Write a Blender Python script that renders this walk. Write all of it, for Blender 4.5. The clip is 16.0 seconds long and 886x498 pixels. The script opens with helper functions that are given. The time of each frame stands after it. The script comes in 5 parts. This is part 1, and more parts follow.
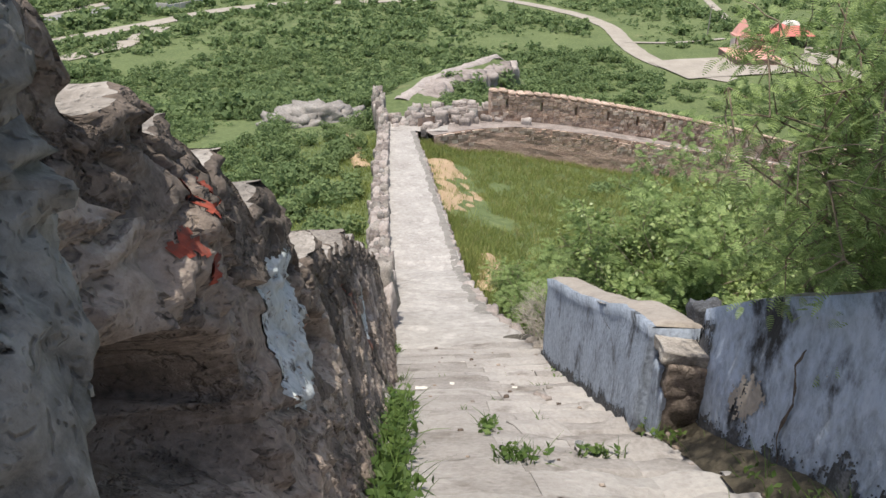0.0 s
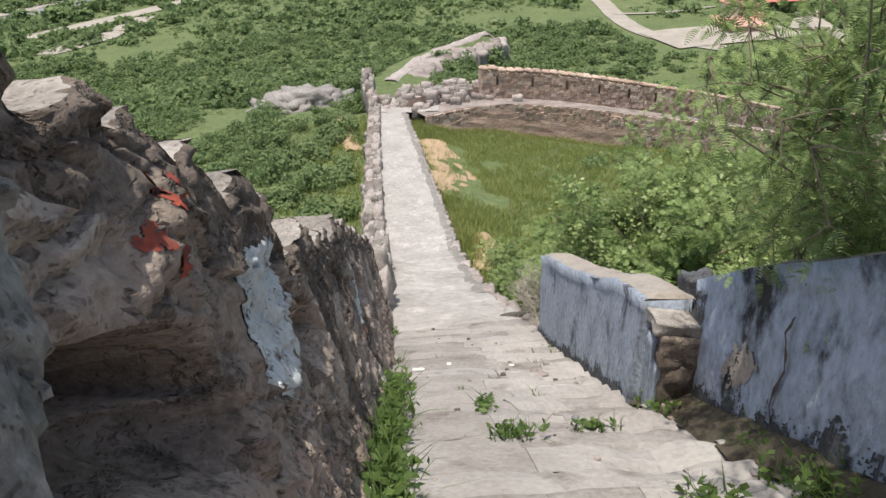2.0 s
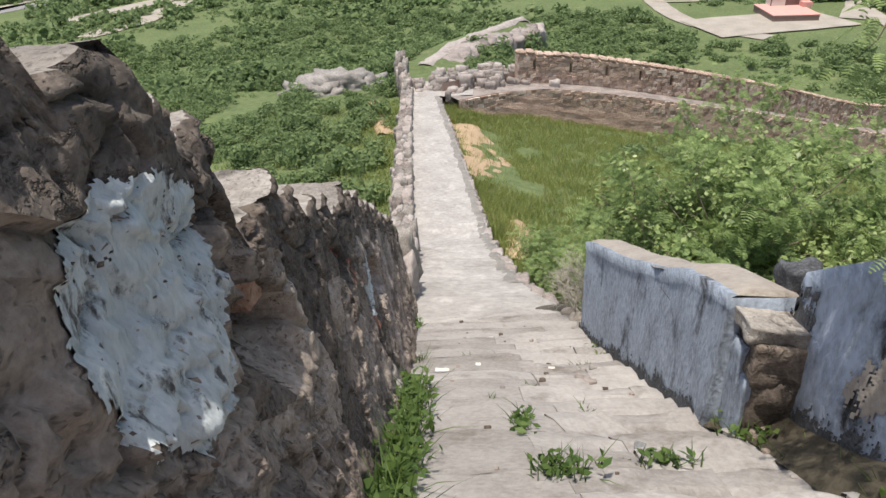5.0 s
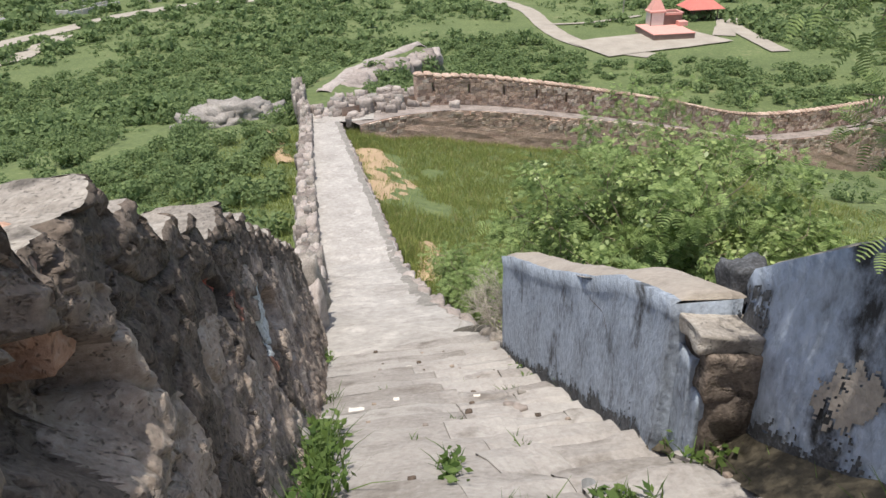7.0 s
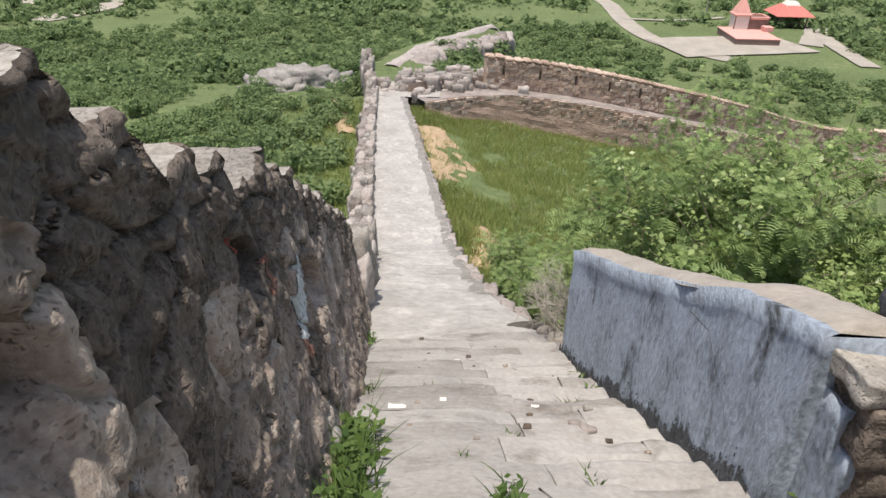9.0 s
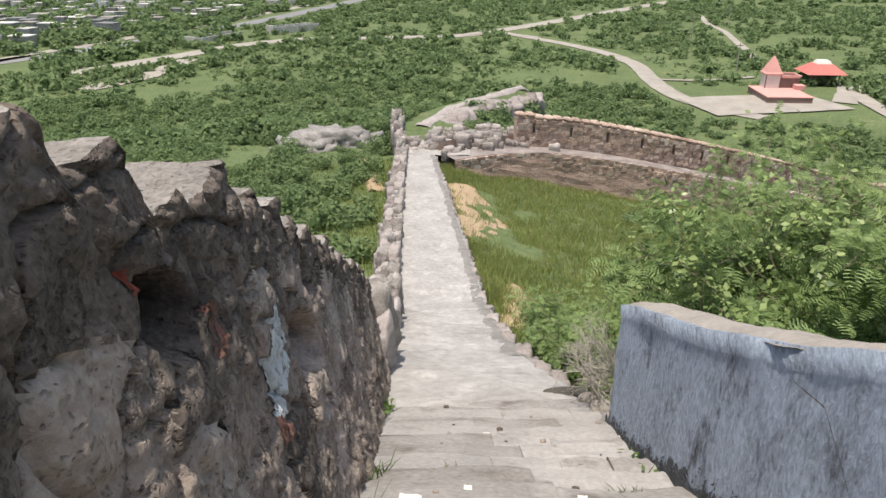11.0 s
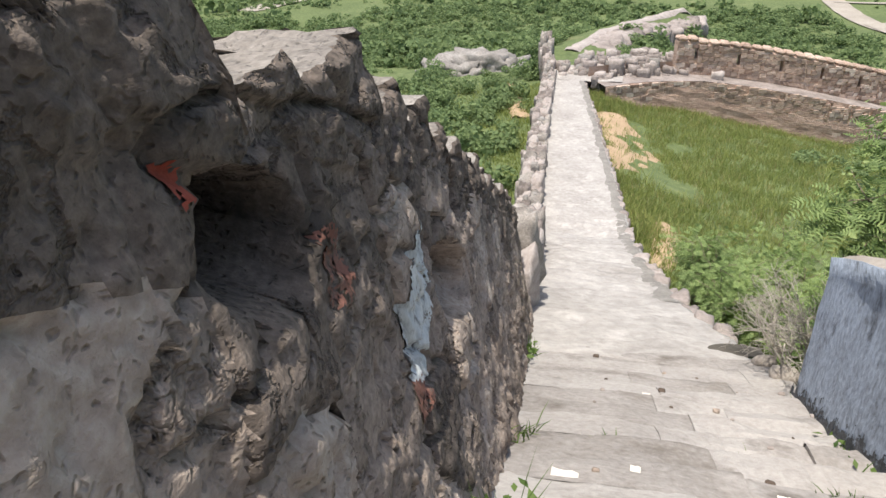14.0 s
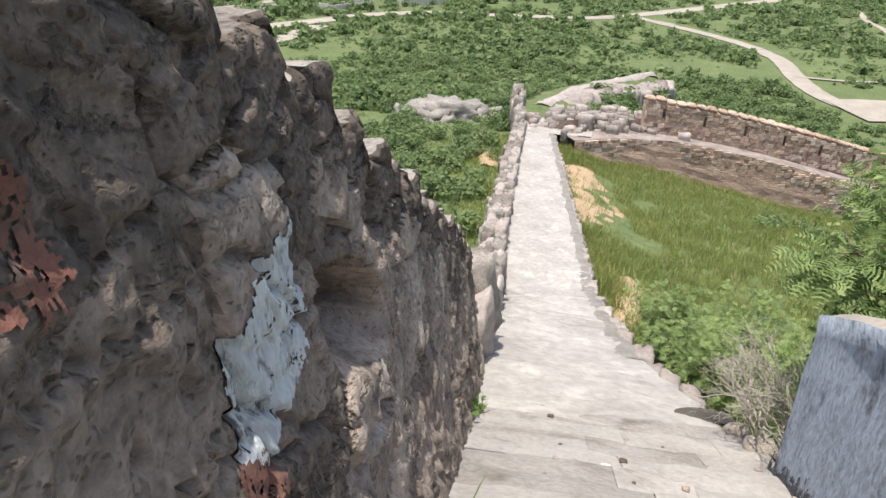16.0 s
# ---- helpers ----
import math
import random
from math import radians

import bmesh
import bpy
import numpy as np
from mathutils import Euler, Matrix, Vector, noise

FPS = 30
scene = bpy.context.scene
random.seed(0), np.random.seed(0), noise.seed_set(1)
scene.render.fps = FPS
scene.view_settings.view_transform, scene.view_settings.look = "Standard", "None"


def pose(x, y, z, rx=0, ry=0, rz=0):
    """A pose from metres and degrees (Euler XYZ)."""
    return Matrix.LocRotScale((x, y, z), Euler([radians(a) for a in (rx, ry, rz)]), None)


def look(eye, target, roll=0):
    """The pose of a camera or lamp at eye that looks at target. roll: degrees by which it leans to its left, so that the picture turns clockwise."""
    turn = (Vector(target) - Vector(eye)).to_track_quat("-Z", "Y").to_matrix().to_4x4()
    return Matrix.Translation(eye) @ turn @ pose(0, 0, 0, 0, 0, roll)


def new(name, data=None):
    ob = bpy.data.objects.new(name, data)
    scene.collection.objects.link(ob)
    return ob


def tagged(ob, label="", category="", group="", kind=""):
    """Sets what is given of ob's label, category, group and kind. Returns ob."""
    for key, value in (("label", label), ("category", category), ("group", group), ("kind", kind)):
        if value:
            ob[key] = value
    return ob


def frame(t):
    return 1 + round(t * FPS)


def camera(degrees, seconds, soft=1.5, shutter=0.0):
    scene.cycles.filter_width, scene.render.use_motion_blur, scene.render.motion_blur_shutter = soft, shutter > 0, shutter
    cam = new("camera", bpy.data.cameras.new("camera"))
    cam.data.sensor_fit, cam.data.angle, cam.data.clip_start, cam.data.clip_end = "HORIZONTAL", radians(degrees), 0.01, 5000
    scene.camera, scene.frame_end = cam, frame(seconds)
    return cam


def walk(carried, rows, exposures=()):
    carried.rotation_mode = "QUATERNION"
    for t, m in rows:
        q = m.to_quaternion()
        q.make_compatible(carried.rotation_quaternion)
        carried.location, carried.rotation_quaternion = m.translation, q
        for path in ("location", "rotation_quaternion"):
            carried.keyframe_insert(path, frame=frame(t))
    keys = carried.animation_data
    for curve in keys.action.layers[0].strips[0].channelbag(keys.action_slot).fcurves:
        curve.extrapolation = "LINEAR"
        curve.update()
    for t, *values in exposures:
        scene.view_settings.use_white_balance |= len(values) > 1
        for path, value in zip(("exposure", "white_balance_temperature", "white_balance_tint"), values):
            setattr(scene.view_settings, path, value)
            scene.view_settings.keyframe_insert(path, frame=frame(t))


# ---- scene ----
import collections

from mathutils.bvhtree import BVHTree

cam = camera(64.9, 16.0)
PATH = [
    (0, (0.0, 0.0, 1.25), (-0.061, 1.78, 0.339), -0.3),
    (0.5, (0.017, -0.016, 1.283), (-0.062, 1.822, 0.498), -1.0),
    (1, (0.023, -0.011, 1.273), (-0.037, 1.796, 0.418), -1.5),
    (1.5, (0.025, 0.005, 1.265), (-0.066, 1.799, 0.387), -2.1),
    (2, (0.055, 0.015, 1.247), (0.002, 1.768, 0.287), -2.5),
    (2.5, (0.115, -0.006, 1.217), (0.067, 1.673, 0.13), -3.0),
    (3, (0.144, 0.062, 1.166), (0.19, 1.805, 0.185), -1.6),
    (3.5, (0.059, 0.269, 0.992), (0.003, 2.025, 0.036), -4.0),
    (3.7, (0.007, 0.324, 0.972), (-0.148, 2.042, -0.041), -2.0),
    (5.8, (0.029, 1.179, 0.447), (-0.063, 2.926, -0.523), -4.4),
    (6, (0.001, 1.144, 0.43), (-0.056, 2.886, -0.552), -6.2),
    (6.5, (0.09, 1.299, 0.422), (0.237, 3.054, -0.525), -5.3),
    (7, (0.024, 1.488, 0.304), (0.14, 3.254, -0.627), -2.4),
    (7.5, (-0.01, 1.659, 0.198), (-0.113, 3.405, -0.772), -0.6),
    (8, (0.086, 1.814, 0.158), (0.021, 3.587, -0.765), -2.2),
    (8.5, (0.037, 2.006, 0.006), (0.005, 3.838, -0.796), -3.7),
    (9, (-0.088, 2.173, -0.083), (-0.115, 3.923, -1.051), 1.5),
    (9.2, (-0.103, 2.249, -0.143), (-0.26, 4.018, -1.062), 0.9),
    (11.3, (-0.031, 3.024, -0.579), (-0.13, 4.848, -1.393), -0.5),
    (11.5, (-0.013, 3.072, -0.581), (-0.06, 4.868, -1.46), -1.2),
    (12, (0.003, 3.113, -0.544), (0.142, 4.932, -1.364), -6.3),
    (12.5, (-0.081, 3.14, -0.608), (0.127, 4.909, -1.519), -3.0),
    (13, (-0.128, 3.266, -0.73), (-0.179, 5.074, -1.584), -4.3),
    (13.5, (-0.208, 3.51, -0.815), (-0.426, 5.244, -1.789), -0.1),
    (14, (-0.303, 3.605, -0.917), (-0.794, 5.273, -1.906), -2.2),
    (14.5, (-0.198, 3.817, -1.03), (-0.69, 5.448, -2.078), 2.2),
    (15, (-0.215, 3.954, -1.121), (-0.659, 5.711, -1.967), -3.8),
    (15.5, (-0.363, 4.08, -1.224), (-0.795, 5.83, -2.09), 1.5),
    (16, (-0.282, 4.232, -1.339), (-0.695, 5.986, -2.208), 2.2),
]
walk(cam, [(t, look(eye, target, roll)) for t, eye, target, roll in PATH], [(0, 0.18, 6750, 9), (13.3, 0.18, 6750, 9), (14.3, 0.45, 6750, 9), (16, 0.45, 6750, 9)])

# ---- light ----
SUN_FROM = Vector((-0.12, -0.13, 0.98)).normalized()
world = bpy.data.worlds.new("sky")
scene.world = world
world.use_nodes = True
sky = world.node_tree.nodes.new("ShaderNodeTexSky")
sky.sky_type, sky.sun_disc = "NISHITA", False
sky.sun_elevation = math.asin(SUN_FROM.z)
sky.sun_rotation = math.atan2(SUN_FROM.x, SUN_FROM.y)
sky.air_density, sky.dust_density = 1.0, 2.5
world.node_tree.links.new(sky.outputs[0], world.node_tree.nodes["Background"].inputs[0])
world.node_tree.nodes["Background"].inputs[1].default_value = 0.15
sun = new("sun", bpy.data.lights.new("sun", "SUN"))
sun.data.energy, sun.data.angle, sun.data.color = 4.0, radians(0.6), (1.0, 0.96, 0.9)
sun.matrix_world = look(SUN_FROM * 60, (0, 0, 0))


# ---- materials ----
def surface(name, stops, size=1.0, fine=14.0, rough=0.9, bump=0.3, stain=None, stain_size=0.5, stain_at=(0.55, 0.7), vary=0.0, stretch=(1, 1, 1), pits=0.0, cracks=0.0, island=False, fine_mix=0.45):
    """Two scales of noise drive a colour ramp; an optional stain colour lies over it in blotches of its own; bump from both scales."""
    m = bpy.data.materials.new(name)
    m.use_nodes = True
    n, ln = m.node_tree.nodes, m.node_tree.links
    bsdf = n["Principled BSDF"]
    geo, mapping = n.new("ShaderNodeNewGeometry"), n.new("ShaderNodeMapping")
    ln.new(geo.outputs["Position"], mapping.inputs["Vector"])
    mapping.inputs["Scale"].default_value = stretch
    coarse, grain = n.new("ShaderNodeTexNoise"), n.new("ShaderNodeTexNoise")
    for tex, scale, detail in ((coarse, size, 6), (grain, size * fine, 5)):
        tex.inputs["Scale"].default_value, tex.inputs["Detail"].default_value, tex.inputs["Roughness"].default_value = scale, detail, 0.62
        ln.new(mapping.outputs[0], tex.inputs["Vector"])
    mix = n.new("ShaderNodeMix")
    mix.inputs["Factor"].default_value = fine_mix
    ln.new(coarse.outputs["Fac"], mix.inputs[2]), ln.new(grain.outputs["Fac"], mix.inputs[3])
    value = mix.outputs[0]
    if vary:
        rnd = n.new("ShaderNodeObjectInfo").outputs["Random"] if not island else geo.outputs["Random Per Island"]
        add = n.new("ShaderNodeMath")
        add.operation = "MULTIPLY_ADD"
        ln.new(rnd, add.inputs[0])
        add.inputs[1].default_value = vary
        off = n.new("ShaderNodeMath")
        off.operation, off.inputs[1].default_value = "SUBTRACT", vary / 2
        ln.new(value, off.inputs[0]), ln.new(off.outputs[0], add.inputs[2])
        value = add.outputs[0]
    ramp = n.new("ShaderNodeValToRGB")
    while len(ramp.color_ramp.elements) < len(stops):
        ramp.color_ramp.elements.new(0.5)
    for el, (at, rgb) in zip(ramp.color_ramp.elements, stops):
        el.position, el.color = at, (*rgb, 1)
    ln.new(value, ramp.inputs[0])
    colour = ramp.outputs[0]
    if stain:
        blot, lim, over = n.new("ShaderNodeTexNoise"), n.new("ShaderNodeMapRange"), n.new("ShaderNodeMix")
        blot.inputs["Scale"].default_value, blot.inputs["Detail"].default_value, blot.inputs["Roughness"].default_value = stain_size, 8, 0.68
        ln.new(mapping.outputs[0], blot.inputs["Vector"]), ln.new(blot.outputs["Fac"], lim.inputs["Value"])
        lim.inputs["From Min"].default_value, lim.inputs["From Max"].default_value = stain_at
        over.data_type = "RGBA"
        ln.new(lim.outputs[0], over.inputs["Factor"]), ln.new(colour, over.inputs[6])
        over.inputs[7].default_value = (*stain, 1)
        colour = over.outputs[2]
    pit_map = None
    # the shade inside the pits is painted in near-black, beside their bump
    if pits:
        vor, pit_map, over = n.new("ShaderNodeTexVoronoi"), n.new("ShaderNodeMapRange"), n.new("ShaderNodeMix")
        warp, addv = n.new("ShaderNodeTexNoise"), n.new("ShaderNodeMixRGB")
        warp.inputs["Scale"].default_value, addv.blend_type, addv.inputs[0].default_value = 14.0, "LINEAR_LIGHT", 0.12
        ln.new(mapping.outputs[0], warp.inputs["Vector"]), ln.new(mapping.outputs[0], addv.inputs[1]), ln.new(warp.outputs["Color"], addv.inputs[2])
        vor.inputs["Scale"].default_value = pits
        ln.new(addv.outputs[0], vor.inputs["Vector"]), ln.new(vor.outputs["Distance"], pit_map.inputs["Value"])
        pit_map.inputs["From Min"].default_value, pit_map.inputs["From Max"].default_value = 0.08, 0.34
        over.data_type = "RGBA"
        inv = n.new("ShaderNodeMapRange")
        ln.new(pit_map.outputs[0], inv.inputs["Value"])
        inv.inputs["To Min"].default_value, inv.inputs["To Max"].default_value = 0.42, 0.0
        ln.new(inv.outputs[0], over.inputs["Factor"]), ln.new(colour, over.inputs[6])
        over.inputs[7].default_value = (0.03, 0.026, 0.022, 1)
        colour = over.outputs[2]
    split_map = None
    # crack lines are darkened too, their inner shade put into the colour
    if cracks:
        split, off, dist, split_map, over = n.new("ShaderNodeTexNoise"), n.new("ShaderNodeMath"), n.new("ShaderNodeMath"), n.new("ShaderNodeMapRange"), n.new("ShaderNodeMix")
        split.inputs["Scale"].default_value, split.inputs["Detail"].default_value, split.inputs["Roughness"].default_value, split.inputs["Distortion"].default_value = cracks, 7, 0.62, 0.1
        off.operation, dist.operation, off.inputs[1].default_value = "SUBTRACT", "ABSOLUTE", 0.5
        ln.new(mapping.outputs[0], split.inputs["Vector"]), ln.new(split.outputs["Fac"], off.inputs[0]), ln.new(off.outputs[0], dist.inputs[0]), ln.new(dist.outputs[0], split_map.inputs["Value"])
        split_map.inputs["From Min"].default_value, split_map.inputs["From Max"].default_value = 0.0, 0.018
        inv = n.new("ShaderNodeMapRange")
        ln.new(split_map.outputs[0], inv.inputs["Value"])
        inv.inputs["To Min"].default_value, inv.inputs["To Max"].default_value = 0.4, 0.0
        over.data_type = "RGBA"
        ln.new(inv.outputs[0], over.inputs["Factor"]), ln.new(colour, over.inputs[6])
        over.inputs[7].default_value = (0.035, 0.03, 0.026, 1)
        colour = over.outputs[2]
    ln.new(colour, bsdf.inputs["Base Color"])
    bsdf.inputs["Roughness"].default_value = rough
    bsdf.inputs["Specular IOR Level"].default_value = 0.25
    if bump:
        b, b2 = n.new("ShaderNodeBump"), n.new("ShaderNodeBump")
        b.inputs["Strength"].default_value, b.inputs["Distance"].default_value = bump, 0.25 / size / 4
        b2.inputs["Strength"].default_value, b2.inputs["Distance"].default_value = bump, 0.5 / size / fine
        ln.new(coarse.outputs["Fac"], b.inputs["Height"]), ln.new(grain.outputs["Fac"], b2.inputs["Height"])
        ln.new(b.outputs[0], b2.inputs["Normal"])
        last = b2
        if pit_map:
            last = n.new("ShaderNodeBump")
            last.inputs["Strength"].default_value, last.inputs["Distance"].default_value = 0.6, 0.012
            ln.new(pit_map.outputs[0], last.inputs["Height"]), ln.new(b2.outputs[0], last.inputs["Normal"])
        if split_map:
            deep = n.new("ShaderNodeBump")
            deep.inputs["Strength"].default_value, deep.inputs["Distance"].default_value = 0.7, 0.014
            ln.new(split_map.outputs[0], deep.inputs["Height"]), ln.new(last.outputs[0], deep.inputs["Normal"])
            last = deep
        ln.new(last.outputs[0], bsdf.inputs["Normal"])
    return m


def leafy(name, dark, light, shine=0.45, through_light=0.25, vary_island=True):
    """Leaves: colour varies leaf by leaf, with some light passing through."""
    m = bpy.data.materials.new(name)
    m.use_nodes = True
    n, ln = m.node_tree.nodes, m.node_tree.links
    bsdf, geo, ramp = n["Principled BSDF"], n.new("ShaderNodeNewGeometry"), n.new("ShaderNodeValToRGB")
    patch, mix = n.new("ShaderNodeTexNoise"), n.new("ShaderNodeMix")
    patch.inputs["Scale"].default_value = 0.35
    ln.new(geo.outputs["Position"], patch.inputs["Vector"])
    mix.inputs["Factor"].default_value = 0.5
    ln.new(geo.outputs["Random Per Island"], mix.inputs[2]), ln.new(patch.outputs["Fac"], mix.inputs[3])
    ramp.color_ramp.elements[0].color, ramp.color_ramp.elements[1].color = (*dark, 1), (*light, 1)
    ramp.color_ramp.elements[0].position, ramp.color_ramp.elements[1].position = 0.2, 0.8
    ln.new(mix.outputs[0], ramp.inputs[0]), ln.new(ramp.outputs[0], bsdf.inputs["Base Color"])
    bsdf.inputs["Roughness"].default_value = shine
    bsdf.inputs["Specular IOR Level"].default_value = 0.3
    tr, ms = n.new("ShaderNodeBsdfTranslucent"), n.new("ShaderNodeMixShader")
    ln.new(ramp.outputs[0], tr.inputs["Color"])
    ms.inputs[0].default_value = through_light
    ln.new(bsdf.outputs[0], ms.inputs[1]), ln.new(tr.outputs[0], ms.inputs[2])
    ln.new(ms.outputs[0], n["Material Output"].inputs["Surface"])
    return m


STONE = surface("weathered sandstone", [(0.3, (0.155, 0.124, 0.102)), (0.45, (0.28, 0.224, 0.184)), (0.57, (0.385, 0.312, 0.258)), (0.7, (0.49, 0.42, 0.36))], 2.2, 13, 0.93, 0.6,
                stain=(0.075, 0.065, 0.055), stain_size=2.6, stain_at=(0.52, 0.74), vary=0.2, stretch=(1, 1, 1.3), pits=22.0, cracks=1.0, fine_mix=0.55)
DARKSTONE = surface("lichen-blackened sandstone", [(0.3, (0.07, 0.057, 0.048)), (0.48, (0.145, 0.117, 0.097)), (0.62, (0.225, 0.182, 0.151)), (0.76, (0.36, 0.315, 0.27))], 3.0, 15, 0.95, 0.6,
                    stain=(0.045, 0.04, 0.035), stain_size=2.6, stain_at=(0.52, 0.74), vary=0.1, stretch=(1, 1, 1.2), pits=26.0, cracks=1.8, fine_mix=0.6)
COPING = surface("grey weathered coping", [(0.3, (0.13, 0.117, 0.104)), (0.48, (0.25, 0.225, 0.2)), (0.68, (0.44, 0.405, 0.365))], 4, 10, 0.95, 0.7, stain=(0.07, 0.062, 0.055), stain_size=3.5, stain_at=(0.56, 0.72), vary=0.15, pits=30.0)
ORANGE = surface("fresh orange sandstone", [(0.3, (0.24, 0.13, 0.09)), (0.5, (0.46, 0.28, 0.2)), (0.7, (0.62, 0.5, 0.42))], 4, 10, 0.92, 0.8, stain=(0.1, 0.08, 0.065), stain_size=4, stain_at=(0.55, 0.7), pits=22.0)
GREYSTONE = surface("grey weathered boulder", [(0.3, (0.13, 0.122, 0.108)), (0.45, (0.22, 0.208, 0.186)), (0.58, (0.32, 0.305, 0.275)), (0.72, (0.45, 0.43, 0.39))], 2.4, 13, 0.94, 0.7,
                    stain=(0.08, 0.075, 0.066), stain_size=4.0, stain_at=(0.53, 0.68), vary=0.1, stretch=(1, 1, 0.8), pits=30.0, fine_mix=0.55)
MORTAR = surface("earthen mortar", [(0.3, (0.03, 0.024, 0.02)), (0.7, (0.16, 0.12, 0.095))], 5, 8, 0.97, 0.6)
PAVE = surface("worn pale paving", [(0.3, (0.22, 0.198, 0.178)), (0.48, (0.335, 0.31, 0.29)), (0.7, (0.45, 0.425, 0.4))], 1.6, 14, 0.9, 0.6, stain=(0.13, 0.11, 0.092), stain_size=2.0, stain_at=(0.55, 0.76), vary=0.2)
RAMPPAVE = surface("ramp of worn lime concrete", [(0.28, (0.24, 0.22, 0.2)), (0.46, (0.345, 0.322, 0.3)), (0.58, (0.41, 0.385, 0.36)), (0.72, (0.52, 0.495, 0.465))], 0.9, 8, 0.9, 0.4, stain=(0.52, 0.49, 0.46), stain_size=2.2, stain_at=(0.54, 0.7), stretch=(1, 0.8, 1))
RUBBLE = surface("pale rubble", [(0.3, (0.13, 0.11, 0.098)), (0.5, (0.29, 0.25, 0.228)), (0.72, (0.46, 0.41, 0.38))], 1.2, 9, 0.93, 0.5, vary=0.3)
BLUEWASH = surface("peeling blue limewash", [(0.3, (0.13, 0.142, 0.157)), (0.43, (0.265, 0.3, 0.352)), (0.56, (0.36, 0.412, 0.495)), (0.75, (0.49, 0.545, 0.625))], 3.6, 7, 0.9, 0.7,
                   stain=(0.06, 0.062, 0.068), stain_size=3.4, stain_at=(0.55, 0.68), stretch=(1, 1.3, 0.62), fine_mix=0.62)
BAREPLASTER = surface("bare grey plaster", [(0.3, (0.23, 0.2, 0.175)), (0.55, (0.36, 0.32, 0.28)), (0.75, (0.46, 0.41, 0.36))], 2, 12, 0.93, 0.4, stain=(0.1, 0.085, 0.075), stain_size=2, stain_at=(0.6, 0.8))
RAMPART = surface("coursed rubble masonry", [(0.3, (0.26, 0.175, 0.135)), (0.48, (0.46, 0.335, 0.265)), (0.7, (0.64, 0.5, 0.41))], 0.9, 6, 0.95, 0.8, stain=(0.1, 0.082, 0.07), stain_size=0.7, stain_at=(0.56, 0.76), stretch=(1, 1, 3.0), vary=0.25)
COURSES = surface("rampart stones", [(0.25, (0.22, 0.145, 0.112)), (0.45, (0.46, 0.33, 0.26)), (0.6, (0.6, 0.45, 0.37)), (0.75, (0.7, 0.58, 0.49))], 0.7, 8, 0.95, 0.6, stain=(0.09, 0.075, 0.065), stain_size=0.5, stain_at=(0.56, 0.74), vary=0.45, island=True)
DAMPBLUE = surface("damp blue limewash", [(0.3, (0.15, 0.166, 0.185)), (0.43, (0.305, 0.347, 0.415)), (0.56, (0.4, 0.46, 0.565)), (0.75, (0.51, 0.565, 0.65))], 2.6, 6, 0.9, 0.7, stain=(0.04, 0.04, 0.042), stain_size=2.0, stain_at=(0.51, 0.63), stretch=(1, 1, 0.6), fine_mix=0.62)
GROUND = surface("grassy earth", [(0.3, (0.075, 0.1, 0.042)), (0.46, (0.105, 0.138, 0.056)), (0.58, (0.14, 0.176, 0.072)), (0.72, (0.22, 0.235, 0.12))], 0.11, 17, 0.97, 0.4, stain=(0.25, 0.24, 0.13), stain_size=0.16, stain_at=(0.6, 0.78), fine_mix=0.65)
ROAD = surface("dusty road", [(0.3, (0.25, 0.225, 0.19)), (0.5, (0.34, 0.305, 0.26)), (0.7, (0.43, 0.39, 0.335))], 0.25, 12, 0.95, 0.1)
HIGHWAY = surface("grey tarred road", [(0.3, (0.17, 0.17, 0.17)), (0.7, (0.28, 0.27, 0.26))], 0.1, 20, 0.9, 0.1)
DIRT = surface("bare ochre earth", [(0.3, (0.33, 0.23, 0.145)), (0.6, (0.47, 0.35, 0.23)), (0.75, (0.5, 0.4, 0.28))], 0.9, 12, 0.97, 0.4)
ROCKPALE = surface("pale grey rock", [(0.3, (0.13, 0.12, 0.11)), (0.5, (0.27, 0.25, 0.23)), (0.75, (0.46, 0.435, 0.405))], 0.7, 9, 0.92, 0.6)
REDPAINT = surface("faded red paint", [(0.3, (0.2, 0.045, 0.03)), (0.6, (0.36, 0.085, 0.055)), (0.75, (0.3, 0.12, 0.09))], 8, 7, 0.85, 0.4, stain=(0.1, 0.08, 0.07), stain_size=9, stain_at=(0.52, 0.66))
REDFADED = surface("red ochre stain", [(0.3, (0.13, 0.065, 0.05)), (0.6, (0.26, 0.12, 0.09)), (0.75, (0.3, 0.18, 0.14))], 8, 7, 0.9, 0.5, stain=(0.12, 0.1, 0.085), stain_size=10, stain_at=(0.5, 0.62))
SOIL = surface("dark leaf-strewn soil", [(0.3, (0.035, 0.03, 0.022)), (0.6, (0.1, 0.085, 0.06)), (0.75, (0.18, 0.15, 0.11))], 5, 6, 0.97, 0.8)
WHITEPAINT = surface("flaking whitewash", [(0.3, (0.34, 0.37, 0.38)), (0.5, (0.55, 0.58, 0.58)), (0.72, (0.72, 0.73, 0.71))], 6, 6, 0.88, 0.8, stain=(0.11, 0.1, 0.095), stain_size=13, stain_at=(0.55, 0.64), stretch=(1, 1, 0.45), fine_mix=0.6)
BARK = surface("grey brown bark", [(0.3, (0.15, 0.12, 0.085)), (0.7, (0.34, 0.28, 0.21))], 6, 8, 0.95, 0.6, stretch=(1, 1, 0.25))
MOULD = surface("black mould", [(0.3, (0.03, 0.031, 0.033)), (0.5, (0.075, 0.077, 0.082)), (0.7, (0.19, 0.2, 0.225))], 9, 6, 0.95, 0.5, fine_mix=0.6)
OLDEDGE = surface("grey weathered ramp edge", [(0.3, (0.15, 0.138, 0.125)), (0.5, (0.235, 0.22, 0.2)), (0.7, (0.33, 0.31, 0.285))], 2.2, 9, 0.95, 0.5)
